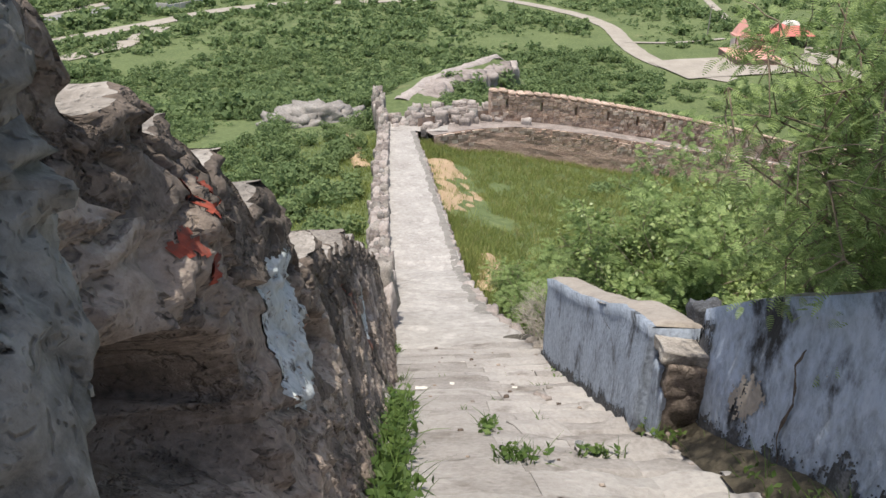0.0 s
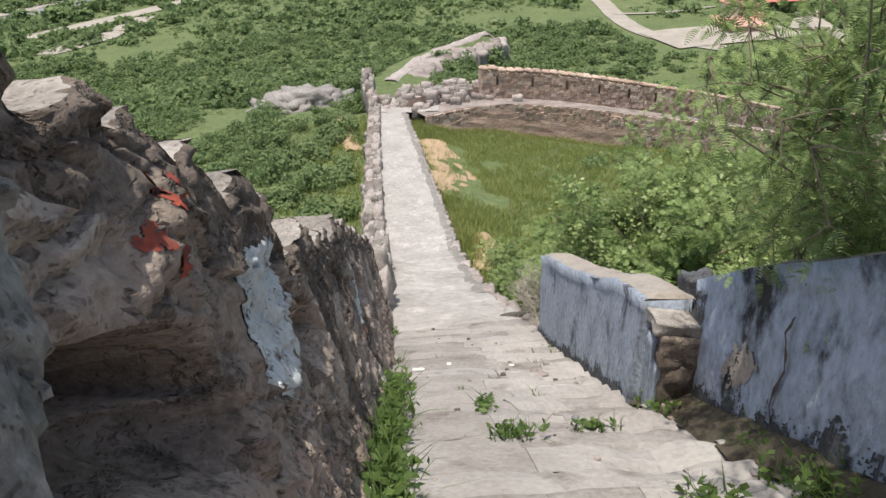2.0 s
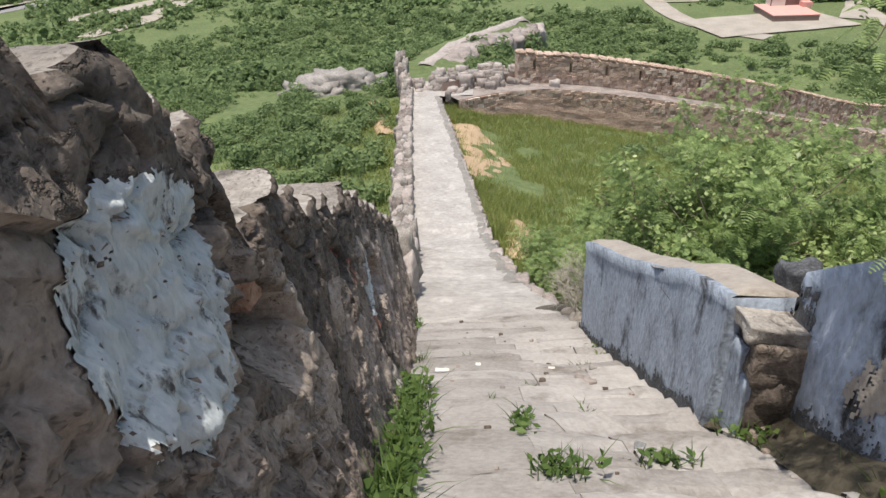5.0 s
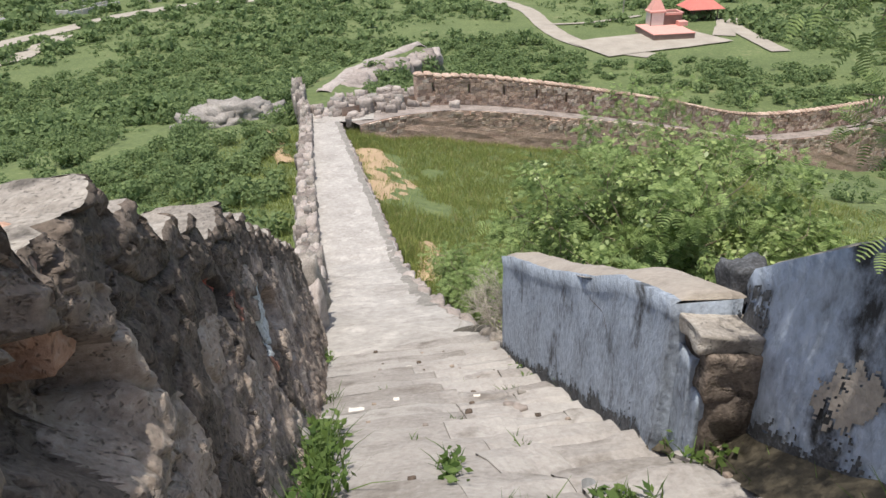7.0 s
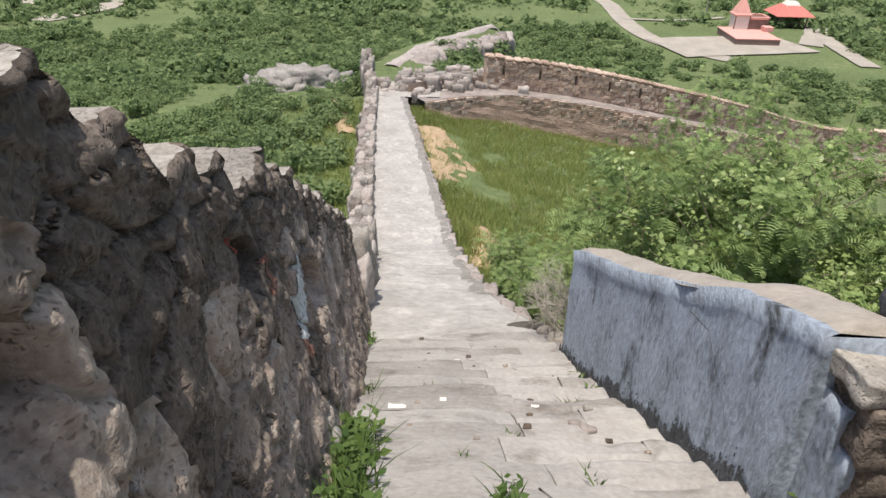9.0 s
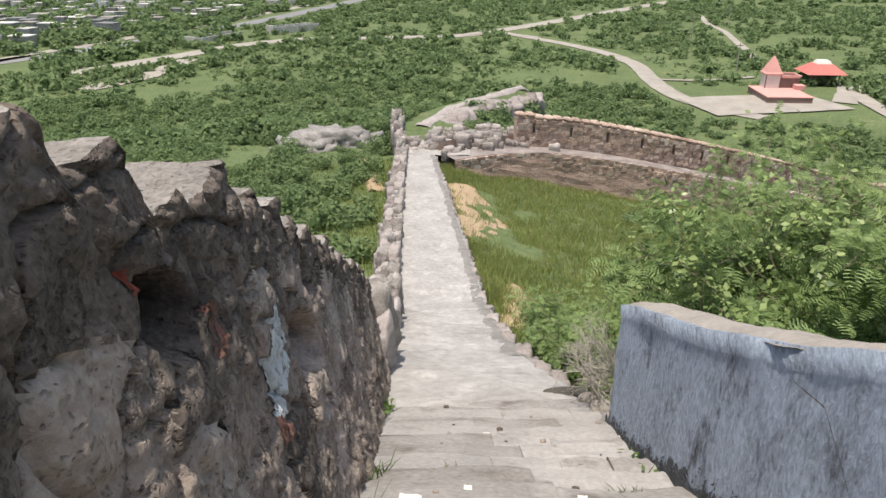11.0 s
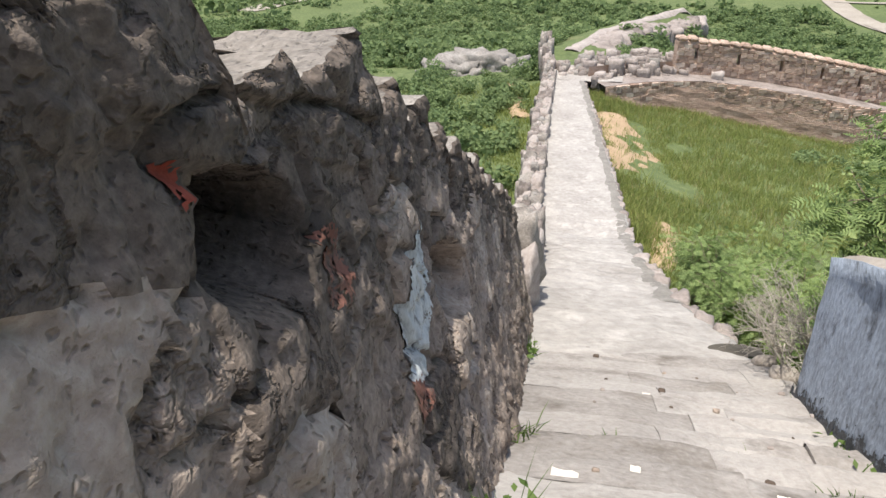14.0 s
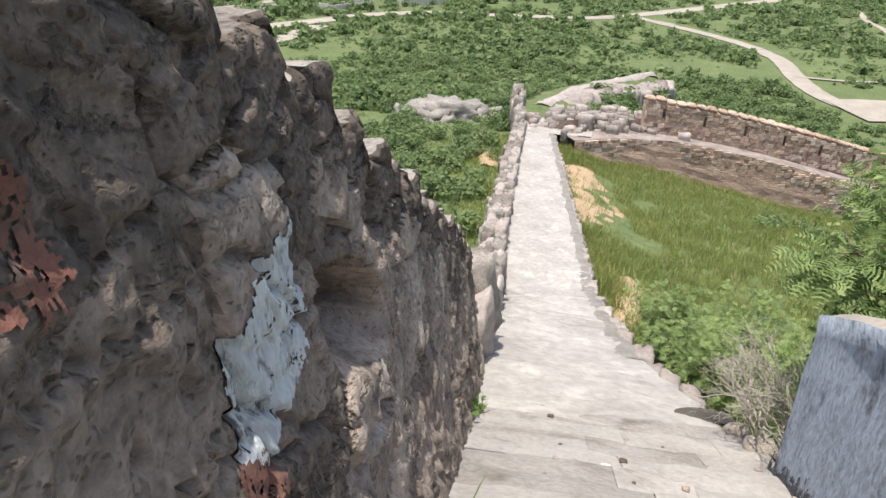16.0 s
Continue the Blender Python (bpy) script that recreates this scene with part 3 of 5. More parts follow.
# ---- the steps and the ramp below them ----
tread_v, tread_f = [], []
stairs = tagged(new("staircase"), "worn pale stone steps going down the ridge", "stairs", kind="structure")
y, i = -2.6, 0
while y < 9.0:
    run = 0.36
    z = path_z(y + run)
    x0, x1 = path_left(y) - 0.12, path_right(y) + (0.12 if y < 8.4 else 0.0)
    x = x0
    while x < x1 - 0.05:
        w = rng.uniform(0.8, 1.3) if x < x0 + 0.3 * (x1 - x0) else rng.uniform(0.35, 0.9)
        if x1 - x - w < 0.35:
            w = x1 - x
        dz, worn = rng.uniform(-0.022, 0.022), rng.uniform(0.03, 0.1) * (1 - 0.9 * smooth(7.6, 9.2, y))
        verts, faces, m = [], [], 9
        for r, (yy, zz) in enumerate(((y - 0.04, 0), (y + run * 0.5, 0.004), (y + run - 0.035, 0.0), (y + run, -0.02), (y + run + 0.004, -0.26))):
            for c in range(m + 1):
                k = (x + 0.0015 + (w - 0.003) * c / m - x0) / (x1 - x0)
                xa, xb = path_left(yy) - 0.12, path_right(yy) + (0.12 if y < 8.4 else 0.0)
                xx = xa + (xb - xa) * k
                lost = 1 - smooth(0.3, 0.72, k + 0.1 * nz(xx, y, 23, 1.3))
                ramped = max(0.15 + 0.84 * lost, 0.9 * smooth(6.8, 8.6, y))
                edge = (0.09 * nz(xx, y, 7, 2.2) + 0.03 * nz(xx, y, 17, 9.0)) * (1 - 0.7 * ramped) if r in (2, 3, 4) else 0.0
                drop = worn * smooth(0.25, 0.75, nz(xx, yy, 2, 1.7) + 0.5) * (1 - ramped) if r in (2, 3) else 0.0
                verts.append((xx, yy + edge + 0.08 * (xx - xa - 1), z + (zz if r != 3 else zz * (1 - 0.85 * ramped)) + ramped * (path_z(yy) - z) * (r < 4) + dz * (1 - ramped * 0.9) - drop + 0.014 * fbm(xx, yy, 1, 3.0, 3) - (0.012 * (1 - 0.9 * ramped) if c in (0, m) else 0)))
        nrow = m + 1
        for r in range(4):
            faces += [(r * nrow + c, r * nrow + c + 1, (r + 1) * nrow + c + 1, (r + 1) * nrow + c) for c in range(m)]
        n0 = len(verts)
        verts += [(v[0], v[1], v[2] - 0.24) for v in (verts[0], verts[m], verts[2 * nrow], verts[2 * nrow + m])]
        faces += [(0, nrow, 2 * nrow, n0 + 2, n0), (m, n0 + 1, n0 + 3, 2 * nrow + m, nrow + m)]
        tread_f += [tuple(len(tread_v) + q for q in f) for f in faces]
        tread_v += verts
        mesh_part("step_slab", verts, faces, PAVE if y < 13 else RAMPPAVE, stairs)
        x += w
    y += run
# the body of the ridge path: worn ledges at first, then a smoother ramp
bverts, bfaces, cols = [], [], 21
bys = [-3 + 0.5 * k for k in range(24)] + [9.0 + 0.12 * k for k in range(305)]
for y in bys:
    xl, xr = path_left(y) - 0.15, path_right(y) - (0.02 if y > 9 else -0.05)
    top = path_z(y) - (0.24 if y < 9 else 0.0)
    row = [(xl, land(xl, y) - 1.0)]
    for k in range(cols - 2):
        x = xl + (xr - xl) * k / (cols - 3)
        z = top + 0.02 * fbm(x, y, 4, 0.8, 3)
        if y >= 9:
            tread = y / 0.55 + 0.35 * nz(x, y, 8, 0.9) + 0.25 * nz(x, y, 18, 2.3)
            z += 0.12 * (tread - math.floor(tread) - 0.5) * smooth(11.5, 14, y) * (1 - smooth(20, 24, y)) * (0.4 + 0.6 * smooth(-0.2, 0.3, nz(x, y, 5, 0.7)))
            z += 0.012 * fbm(x, y, 3, 4, 3) - 0.03 * smooth(0.15, 0.5, nz(x, y, 13, 1.4))
        row.append((x + (0.05 * fbm(1, y, 9, 1.4, 3) if k in (0, cols - 3) else 0), z - (0.05 if k in (0, cols - 3) else 0)))
    row.append((xr + 0.10, land(xr, y) - 1.0))
    bverts += [(x, y, z) for x, z in row]
for j in range(len(bys) - 1):
    bfaces += [(j * cols + k, j * cols + k + 1, (j + 1) * cols + k + 1, (j + 1) * cols + k) for k in range(cols - 1)]
mesh_part("ramp", bverts, bfaces, RAMPPAVE, stairs, "pale worn ramp on the spine of the ridge", True)
tread_f += [tuple(len(tread_v) + q for q in f) for f in bfaces]
tread_v += bverts
y = 9.3
while y < 44:
    s = rng.uniform(0.14, 0.3)
    x = path_right(y) - rng.uniform(0.02, 0.1)
    part("edge_stone", rough_block((x - 0.16, y, path_z(y + s) - 0.4), (x + 0.1, y + 2 * s, path_z(y + s) + rng.uniform(-0.09, 0.0)), 4, 0.5, 0.09, y, 5), RUBBLE, stairs)
    y += 2 * s + rng.uniform(0.0, 0.5)
# a thin dark patch lying on the ramp past the blue wall's end
mverts, mfaces = [], []
for i in range(9):
    for k in range(9):
        x, y = 0.62 + 0.62 * k / 8, 9.55 + 0.5 * i / 8 + 0.25 * k / 8
        r = math.hypot(i / 4 - 1, k / 4 - 1)
        mverts.append((x, y, path_z(y) + 0.02 * fbm(x, y, 4, 0.8, 3) + 0.018 - 0.03 * r * r + 0.012 * nz(x, y, 2, 7)))
mfaces = [(i * 9 + k, i * 9 + k + 1, (i + 1) * 9 + k + 1, (i + 1) * 9 + k) for i in range(8) for k in range(8)]
mesh_part("dark_patch", mverts, mfaces, DARKPATCH, stairs, "dark patch on the ramp", True)

tread_tree = BVHTree.FromPolygons([Vector(v) for v in tread_v], tread_f)


def tread(x, y):
    """The height of the steps or ramp at a place."""
    spot = tread_tree.ray_cast(Vector((x, y, path_z(y) + 1.0)), Vector((0, 0, -1)), 2.0)[0]
    return spot.z if spot else path_z(y)


# the grey weathered border of the ramp on its open side
everts, efaces = [], []
for i in range(270):
    y = 12.2 + 32.6 * i / 269
    for k in range(4):
        x = path_right(y) - 0.06 - (0.3 + 0.14 * fbm(y, 2, 1, 1.1, 4)) * k / 3
        everts.append((x, y, tread(x, y) + (0.012 if k < 3 else -0.004)))
efaces = [(i * 4 + k, (i + 1) * 4 + k, (i + 1) * 4 + k + 1, i * 4 + k + 1) for i in range(269) for k in range(3)]
mesh_part("worn_border", everts, efaces, OLDEDGE, stairs, "grey weathered border of the ramp", True)
# soil and leaves gathered against the upper blue wall
sverts, sfaces = [], []
for i in range(46):
    y = -0.6 + 5.1 * i / 45
    for k in range(7):
        x = path_right(y) + 0.14 - (0.42 + 0.2 * nz(y, 3, 1, 1.3)) * k / 6
        sverts.append((x, y, path_z(y) + 0.16 - 0.2 * (k / 6) ** 2 + 0.035 * fbm(x, y, 5, 4, 3)))
sfaces = [(i * 7 + k, (i + 1) * 7 + k, (i + 1) * 7 + k + 1, i * 7 + k + 1) for i in range(45) for k in range(6)]
mesh_part("soil", sverts, sfaces, SOIL, stairs, "dark soil and dead leaves", True)

# ---- the broken parapet along the ramp ----
parapet = tagged(new("parapet"), "low ruined rubble parapet along the ramp", "wall", kind="structure")
y = 10.4
while y < 53:
    far = y > 30
    step = rng.uniform(0.45, 0.75) if not far else rng.uniform(0.7, 1.1)
    xl = path_left(min(y, 45)) - 0.17 * max(0, y - 45) - 0.12
    tall = 0.4 + 0.25 * nz(y, 0, 3, 0.35) + (0.5 if y < 12 else 0) + 1.1 * smooth(44, 50, y)
    zb = path_z(y)
    for row in range(2):
        w = 0.34
        z0 = zb - 0.9 if row == 0 else zb - 1.2
        h = tall * rng.uniform(0.45, 1.3)
        xa = xl - w * (row + 1)
        part("stone", rough_block((xa, y, z0), (xa + w + 0.03, y + step, zb + h), 5, 0.35, 0.2, y + row * 9, 3.6), RUBBLE if rng.random() < 0.7 else COPING, parapet)
    for _ in range(2):
        q, xa = rng.uniform(0.07, 0.16), xl - rng.uniform(0.1, 0.75)
        part("stone", rough_block((xa - q, y, zb - 0.1), (xa + q, y + 2 * q, zb + tall * rng.uniform(0.7, 1.3)), 3, 0.4, 0.06, y * 3 + q, 5), RUBBLE if rng.random() < 0.5 else ROCKPALE, parapet)
    if y < 20 and rng.random() < 0.9:
        xa = xl - 0.9 - rng.random() * 0.7
        zg = max(land(xa, y), zb - 2.0)
        part("stone", rough_block((xa - 0.3, y, zg - 0.3), (xa + 0.25, y + 0.5, zg + rng.uniform(0.4, 1.0)), 3, 0.5, 0.1, y, 2.5), RAMPART, parapet)
    y += step


# ---- the blue limewashed walls ----
def plastered(name, face, tops, thick, label, y_from, y_to, lean=0.05, coat=None):
    """A plastered wall along a line: face(y) gives its near face, tops its top; the coping is a part of its own."""
    ob = tagged(new(name), label, "wall", kind="structure")
    ty, tz = tops
    ys = np.linspace(y_from, y_to, int(abs(y_to - y_from) / 0.09) + 2)
    verts, faces, rows = [], [], 12
    cap, capf = [], []
    for y in ys:
        top, bottom = lerp(y, ty, tz) + 0.02 * nz(y, 2, 0, 2.1), path_z(y) - 0.5
        end = smooth(0, 0.16, abs(y - y_to)) * 0.16 - 0.16
        for k in range(rows + 1):
            z = bottom + (top - bottom) * k / rows
            verts.append((face(y) + lean * (1 - k / rows) * -1 + 0.022 * fbm(y, z, 3, 1.6, 4) - end * 0.6 - (0.03 if k == rows else 0), y, z + (end * 0.8 if k == rows else 0)))
        verts += [(face(y) + thick + 0.02 * nz(y, 1, 1, 2), y, top - 0.02 + end), (face(y) + thick + 0.1, y, path_z(y) - 2.6)]
        for k in range(5):
            o = -0.014 + (thick + 0.04) * k / 4
            cap.append((face(y) + o - end * 0.6, y, top + 0.028 - (0.045 if k in (0, 4) else 0) + 0.012 * fbm(y, o, 8, 5, 3) + end * 0.8))
    w = rows + 3
    for j in range(len(ys) - 1):
        faces += [(j * w + k, (j + 1) * w + k, (j + 1) * w + k + 1, j * w + k + 1) for k in range(w - 1)]
        capf += [(j * 5 + k, (j + 1) * 5 + k, (j + 1) * 5 + k + 1, j * 5 + k + 1) for k in range(4)]
    capf += [(0, 1, 2, 3, 4), tuple(range(len(cap) - 5, len(cap)))]
    faces += [tuple(range(w)), tuple(range((len(ys) - 1) * w, len(ys) * w))]
    mesh_part("plaster", verts, faces, coat or BLUEWASH, ob, "peeling pale blue limewash with black damp stains", True)
    mesh_part("coping", cap, capf, BAREPLASTER, ob, "bare worn plaster coping", True)
    return ob


wall_right = plastered("wall_right", lambda y: lerp(y, (4.5, 8.6), (1.43, 1.17)), ((4.5, 5.2, 5.6, 6.7, 8.3, 8.6), (-1.66, -1.92, -2.16, -2.72, -3.42, -3.6)), 0.36,
                       "low pale blue limewashed wall, peeling and damp-stained", 4.46, 8.62)
wall_upper = plastered("wall_upper", lambda y: lerp(y, (-3, 0, 2.4, 4.55), (2.2, 2.06, 1.93, 1.78)), ((-3, 0, 1.5, 2.77, 3.45, 4.3, 4.56), (3.2, 1.4, 0.45, -0.37, -0.79, -1.40, -1.58)), 0.4,
                       "pale blue limewashed wall with a dark crack", -3.0, 4.56, coat=DAMPBLUE)
for lo, hi, mt, lean, lb in (((1.46, 4.2, -1.86), (1.8, 4.54, -1.75), COPING, 0.3, "tilted slab of broken coping"), ((1.5, 4.16, -2.12), (1.8, 4.48, -1.84), DARKSTONE, 0.1, "dark exposed stone at the broken end"),
                             ((1.52, 4.16, -2.5), (1.8, 4.5, -2.08), DARKSTONE, 0.0, "dark exposed stone at the broken end"), ((1.55, 4.1, -2.8), (1.82, 4.48, -2.42), STONE, 0.0, "exposed stone at the broken end"),
                             ((1.475, 4.3, -2.75), (1.56, 4.5, -1.93), BLUEWASH, 0.0, "last scrap of blue plaster"), ((1.49, 4.2, -2.75), (1.57, 4.33, -2.1), BLUEWASH, 0.0, "last scrap of blue plaster"),
                             ((1.76, 4.54, -1.9), (1.98, 4.74, -1.57), MOULD, 0.1, "blackened end stone of the upper wall")):
    bm = rough_block(lo, hi, 8, 0.12, 0.034, lo[1] * 9 + lo[2], 7)
    for v in bm.verts:
        v.co.z += lean * (hi[1] - v.co.y) * 0.35 - lean * 0.5 * (v.co.x - lo[0])
    part("broken_stone", bm, mt, wall_right, lb)


def crack(parent, face, points, width, label):
    """A dark split in plaster: a thin jagged band lying on the face."""
    verts, faces, pts = [], [], []
    for (y0, z0), (y1, z1) in zip(points, points[1:]):
        pts += [(y0 + (y1 - y0) * k / 10, z0 + (z1 - z0) * k / 10) for k in range(10)]
    for i, (y, z) in enumerate(pts):
        y += 0.02 * nz(y, z, 4, 11)
        w = width * (0.35 + abs(nz(y, z, 9, 9))) * math.sin(math.pi * (i + 1) / (len(pts) + 1)) ** 0.4
        x = face(y) - 0.03 + 0.022 * fbm(y, z, 3, 1.6, 4)
        verts += [(x - 0.012, y - w, z), (x - 0.012, y + w, z + w * 0.4)]
        if i:
            faces.append((2 * i - 2, 2 * i - 1, 2 * i + 1, 2 * i))
    mesh_part("crack", verts, faces, MORTAR, parent, label)


face_r, face_u = (lambda y: lerp(y, (4.5, 8.6), (1.43, 1.17))), (lambda y: lerp(y, (-3, 0, 2.4, 4.55), (2.2, 2.06, 1.93, 1.78)))
crack(wall_right, face_r, ((5.9, -2.32), (5.6, -2.35), (5.35, -2.3), (5.15, -2.42), (4.95, -2.6)), 0.012, "dark crack in the plaster")
crack(wall_right, face_r, ((6.3, -2.5), (6.05, -2.8), (5.6, -3.0)), 0.008, "dark crack in the plaster")
crack(wall_upper, face_u, ((3.15, -0.95), (3.2, -1.1), (3.12, -1.3), (3.18, -1.6), (3.1, -1.8)), 0.022, "dark crack in the plaster")



def blotches(parent, face, lean, spans, tops, material, label, seed):
    """Thin ragged stains lying on a plastered face: each span gives its ends, foot, height and raggedness."""
    for y0, y1, foot, tall, ragged in spans:
        verts, faces, index, step = [], [], {}, 0.013

        def corner(i, j):
            if (i, j) not in index:
                y, z = y0 + i * step, path_z(y0 + i * step) + foot + j * step
                top, low = lerp(y, *tops), path_z(y) - 0.5
                index[i, j] = len(verts)
                verts.append((face(y) - lean * (1 - (z - low) / (top - low)) + 0.022 * fbm(y, z, 3, 1.6, 4) - 0.009, y, z))
            return index[i, j]

        for i in range(int((y1 - y0) / step)):
            for j in range(int(tall / step)):
                a, b = (i + 0.5) * step / (y1 - y0) * 2 - 1, (j + 0.5) * step / tall
                y, z = y0 + i * step, foot + j * step
                rim = (1 - b if foot < 0.1 else 1 - (2 * b - 1) ** 2 - 0.6 * a * a) + ragged * (0.6 * fbm(y, z, seed, 4, 5) + 0.45 * nz(y * 3, z * 0.7, seed, 7) + 0.35 * fbm(y * 2, z, seed, 24, 3))
                if rim > 0.52 and abs(a) < 0.98:
                    faces.append((corner(i, j), corner(i + 1, j), corner(i + 1, j + 1), corner(i, j + 1)))
        mesh_part("damp_stain", verts, faces, material, parent, label, True)


TOPS_R = ((4.5, 5.2, 5.6, 6.7, 8.3, 8.6), (-1.66, -1.92, -2.16, -2.72, -3.42, -3.6))
TOPS_U = ((-3, 0, 1.5, 2.77, 3.45, 4.3, 4.56), (3.2, 1.4, 0.45, -0.37, -0.79, -1.40, -1.58))
blotches(wall_right, face_r, 0.05, ((4.55, 8.55, -0.06, 0.3, 0.75),), TOPS_R, MOULD, "black damp along the foot of the wall", 3)
blotches(wall_upper, face_u, 0.05, ((0.4, 4.5, -0.02, 0.44, 0.75),), TOPS_U, MOULD, "black damp along the foot of the wall", 5)
blotches(wall_upper, face_u, 0.05, ((4.2, 4.5, 0.3, 0.85, 1.1),), TOPS_U, MOULD, "black mould on the limewash", 12)
blotches(wall_upper, face_u, 0.05, ((3.4, 3.8, 0.25, 0.45, 1.0),), TOPS_U, BAREPLASTER, "bare patch where the limewash has come off", 15)

# ---- the curved rampart ----
RAMP_PTS = [(-2.9, 45.4, -12.95), (1.5, 49.4, -12.75), (10.9, 49.3, -14.4), (22.6, 55.0, -17.9), (34, 63.0, -22.6), (46, 63.5, -22.0), (66, 82, -26.0), (95, 118, -31)]


def smoothed(points, passes=4, step=1.2):
    pts = [Vector(p) for p in points]
    out = []
    for a, b in zip(pts, pts[1:]):
        n = max(1, int((b - a).length / step))
        out += [a.lerp(b, k / n) for k in range(n)]
    out.append(pts[-1])
    for _ in range(passes * 6):
        out = [out[0]] + [(a + b * 2 + c) / 4 for a, b, c in zip(out, out[1:], out[2:])] + [out[-1]]
    return out


rampart = tagged(new("rampart"), "curving ruined fort rampart with loopholed parapet", "rampart", kind="structure")
line = smoothed(RAMP_PTS)
wv, wf, iv, jf, sv, sf = [], [], [], [], [], []
for i, p in enumerate(line):
    d = (line[min(i + 1, len(line) - 1)] - line[max(i - 1, 0)])
    side = Vector((d.y, -d.x, 0)).normalized()
    inner = p + side * (1.5 + 0.15 * nz(p.x, p.y, 0, 0.7))
    for k in range(5):
        q = inner.lerp(p - side * 0.6, k / 4)
        wv.append((q.x, q.y, q.z + 0.06 * fbm(q.x, q.y, 0, 1.2, 3)))
    low = min(land(inner.x, inner.y), p.z - 1.2) - 0.6
    for k in range(9):
        z = p.z + 0.02 + (low - p.z) * k / 8
        o = 0.05 + 0.05 * k + 0.10 * fbm(p.x + p.y, z, 2, 1.5, 3)
        iv.append((inner.x + side.x * o, inner.y + side.y * o, z - (0 if k else 0.02)))
    outer = p - side * 0.62
    lo2 = land(outer.x, outer.y) - 1.5
    sv += [(outer.x, outer.y, p.z + 0.6), (outer.x - side.x * 0.3, outer.y - side.y * 0.3, min(lo2, p.z - 3))]
    if i:
        wf += [((i - 1) * 5 + k, i * 5 + k, i * 5 + k + 1, (i - 1) * 5 + k + 1) for k in range(4)]
        jf += [((i - 1) * 9 + k, i * 9 + k, i * 9 + k + 1, (i - 1) * 9 + k + 1) for k in range(8)]
        sf.append(((i - 1) * 2, i * 2, i * 2 + 1, (i - 1) * 2 + 1))
blocks_v, blocks_f = [], []
brng = random.Random(21)


def block_on(p, q, side, z0, z1, proud, single=False):
    if single:
        vs = [(b.x + side.x * k, b.y + side.y * k, z) for b in (p, q) for z in (z0, z1) for k in (-0.05, proud)]
        mesh_part("stone", vs, [(1, 3, 7, 5), (0, 1, 5, 4), (2, 6, 7, 3), (0, 2, 3, 1), (4, 5, 7, 6)], RAMPART, rampart)
        return
    o = len(blocks_v)
    for base in (p, q):
        for z in (z0, z1):
            for k in (-0.05, proud):
                blocks_v.append((base.x + side.x * k, base.y + side.y * k, z + brng.uniform(-0.012, 0.012)))
    blocks_f.extend(tuple(o + i for i in f) for f in ((1, 3, 7, 5), (0, 1, 5, 4), (2, 6, 7, 3), (0, 2, 3, 1), (4, 5, 7, 6)))


for i in range(len(line) - 1):
    if line[i].length > 105:
        break
    p, q = line[i], line[i + 1]
    d = q - p
    side = Vector((d.y, -d.x, 0)).normalized()
    for lowest, top, back, wide in ((min(land(p.x + side.x * 1.5, p.y + side.y * 1.5), p.z - 1.0) - 0.3, -0.05, 1.55, 0.06), (p.z + 0.1, 1.75, -0.12, 0.035)):
        if back < 0 and i < 4:
            continue
        z = p.z + top
        while z > lowest:
            h = brng.uniform(0.16, 0.3)
            k = brng.uniform(-0.25, 0.0)
            while k < 1:
                w = brng.uniform(0.25, 0.6) / max(d.length, 0.3)
                a, b = max(0, k), min(1, k + w - 0.03)
                if back < 0 and i % 2 == 0 and p.z + 0.75 < z < p.z + 1.65:
                    b = min(b, 1 - 0.24 / max(d.length, 0.5))
                if b - a > 0.08 and brng.random() < 0.9:
                    o = side * (back + (0.05 * (p.z - z) if back > 0 else 0))
                    zz = z + d.z * a
                    block_on(p + d * a + o, p + d * b + o, side, zz - h + 0.03, zz, wide + brng.uniform(0, 0.07), 5 <= i < 11)
                k += w
            z -= h
wall_stones = mesh_part("stonework", blocks_v, blocks_f, COURSES, rampart, "uneven brown and grey courses")
wall_stones["kind"] = "stuff"
mesh_part("wall_walk", wv, wf, RUBBLE, rampart, "pale stone wall walk", True)
mesh_part("inner_face", iv, jf, RAMPART, rampart, "brown coursed rubble face")
mesh_part("outer_face", sv, sf, RAMPART, rampart)
started = 4
for i in range(started, len(line) - 1):
    p, q = line[i], line[i + 1]
    d = q - p
    ang, ln_ = math.atan2(d.y, d.x), d.length
    tall = 1.95 + 0.1 * nz(i, 4) if i > started else 2.1
    bm = bmesh.new()
    slit = 0.0 if i % 2 else 0.2
    box(bm, (0, -0.3, -0.6), (ln_ - slit, 0.3, tall - 0.14), 0.04)
    box(bm, (-0.02, -0.36, tall - 0.15), (ln_ * 0.5 - 0.06, 0.36, tall + 0.14), 0.11)
    box(bm, (ln_ * 0.5 + 0.02, -0.36, tall - 0.15), (ln_ - 0.04, 0.36, tall + 0.12), 0.11)
    if slit:
        box(bm, (ln_ - slit - 0.01, -0.29, -0.6), (ln_ + 0.01, 0.29, tall - 1.15), 0.0)
        box(bm, (ln_ - slit - 0.01, -0.29, tall - 0.5), (ln_ + 0.01, 0.29, tall - 0.15), 0.0)
    for v in bm.verts:
        v.co += Vector((0.03 * nz(v.co.x + i, v.co.z, 1, 2), 0.05 * nz(v.co.x + i, v.co.z, 5, 1.4), v.co.x / ln_ * d.z + 0.04 * nz(i, v.co.x, v.co.y, 2)))
    ob = part("merlon", bm, RAMPART, rampart)
    nrm = Vector((d.y, -d.x, 0)).normalized()
    ob.matrix_basis = Matrix.Translation(p - nrm * 0.4) @ Matrix.Rotation(ang, 4, "Z")
rng = random.Random(11)
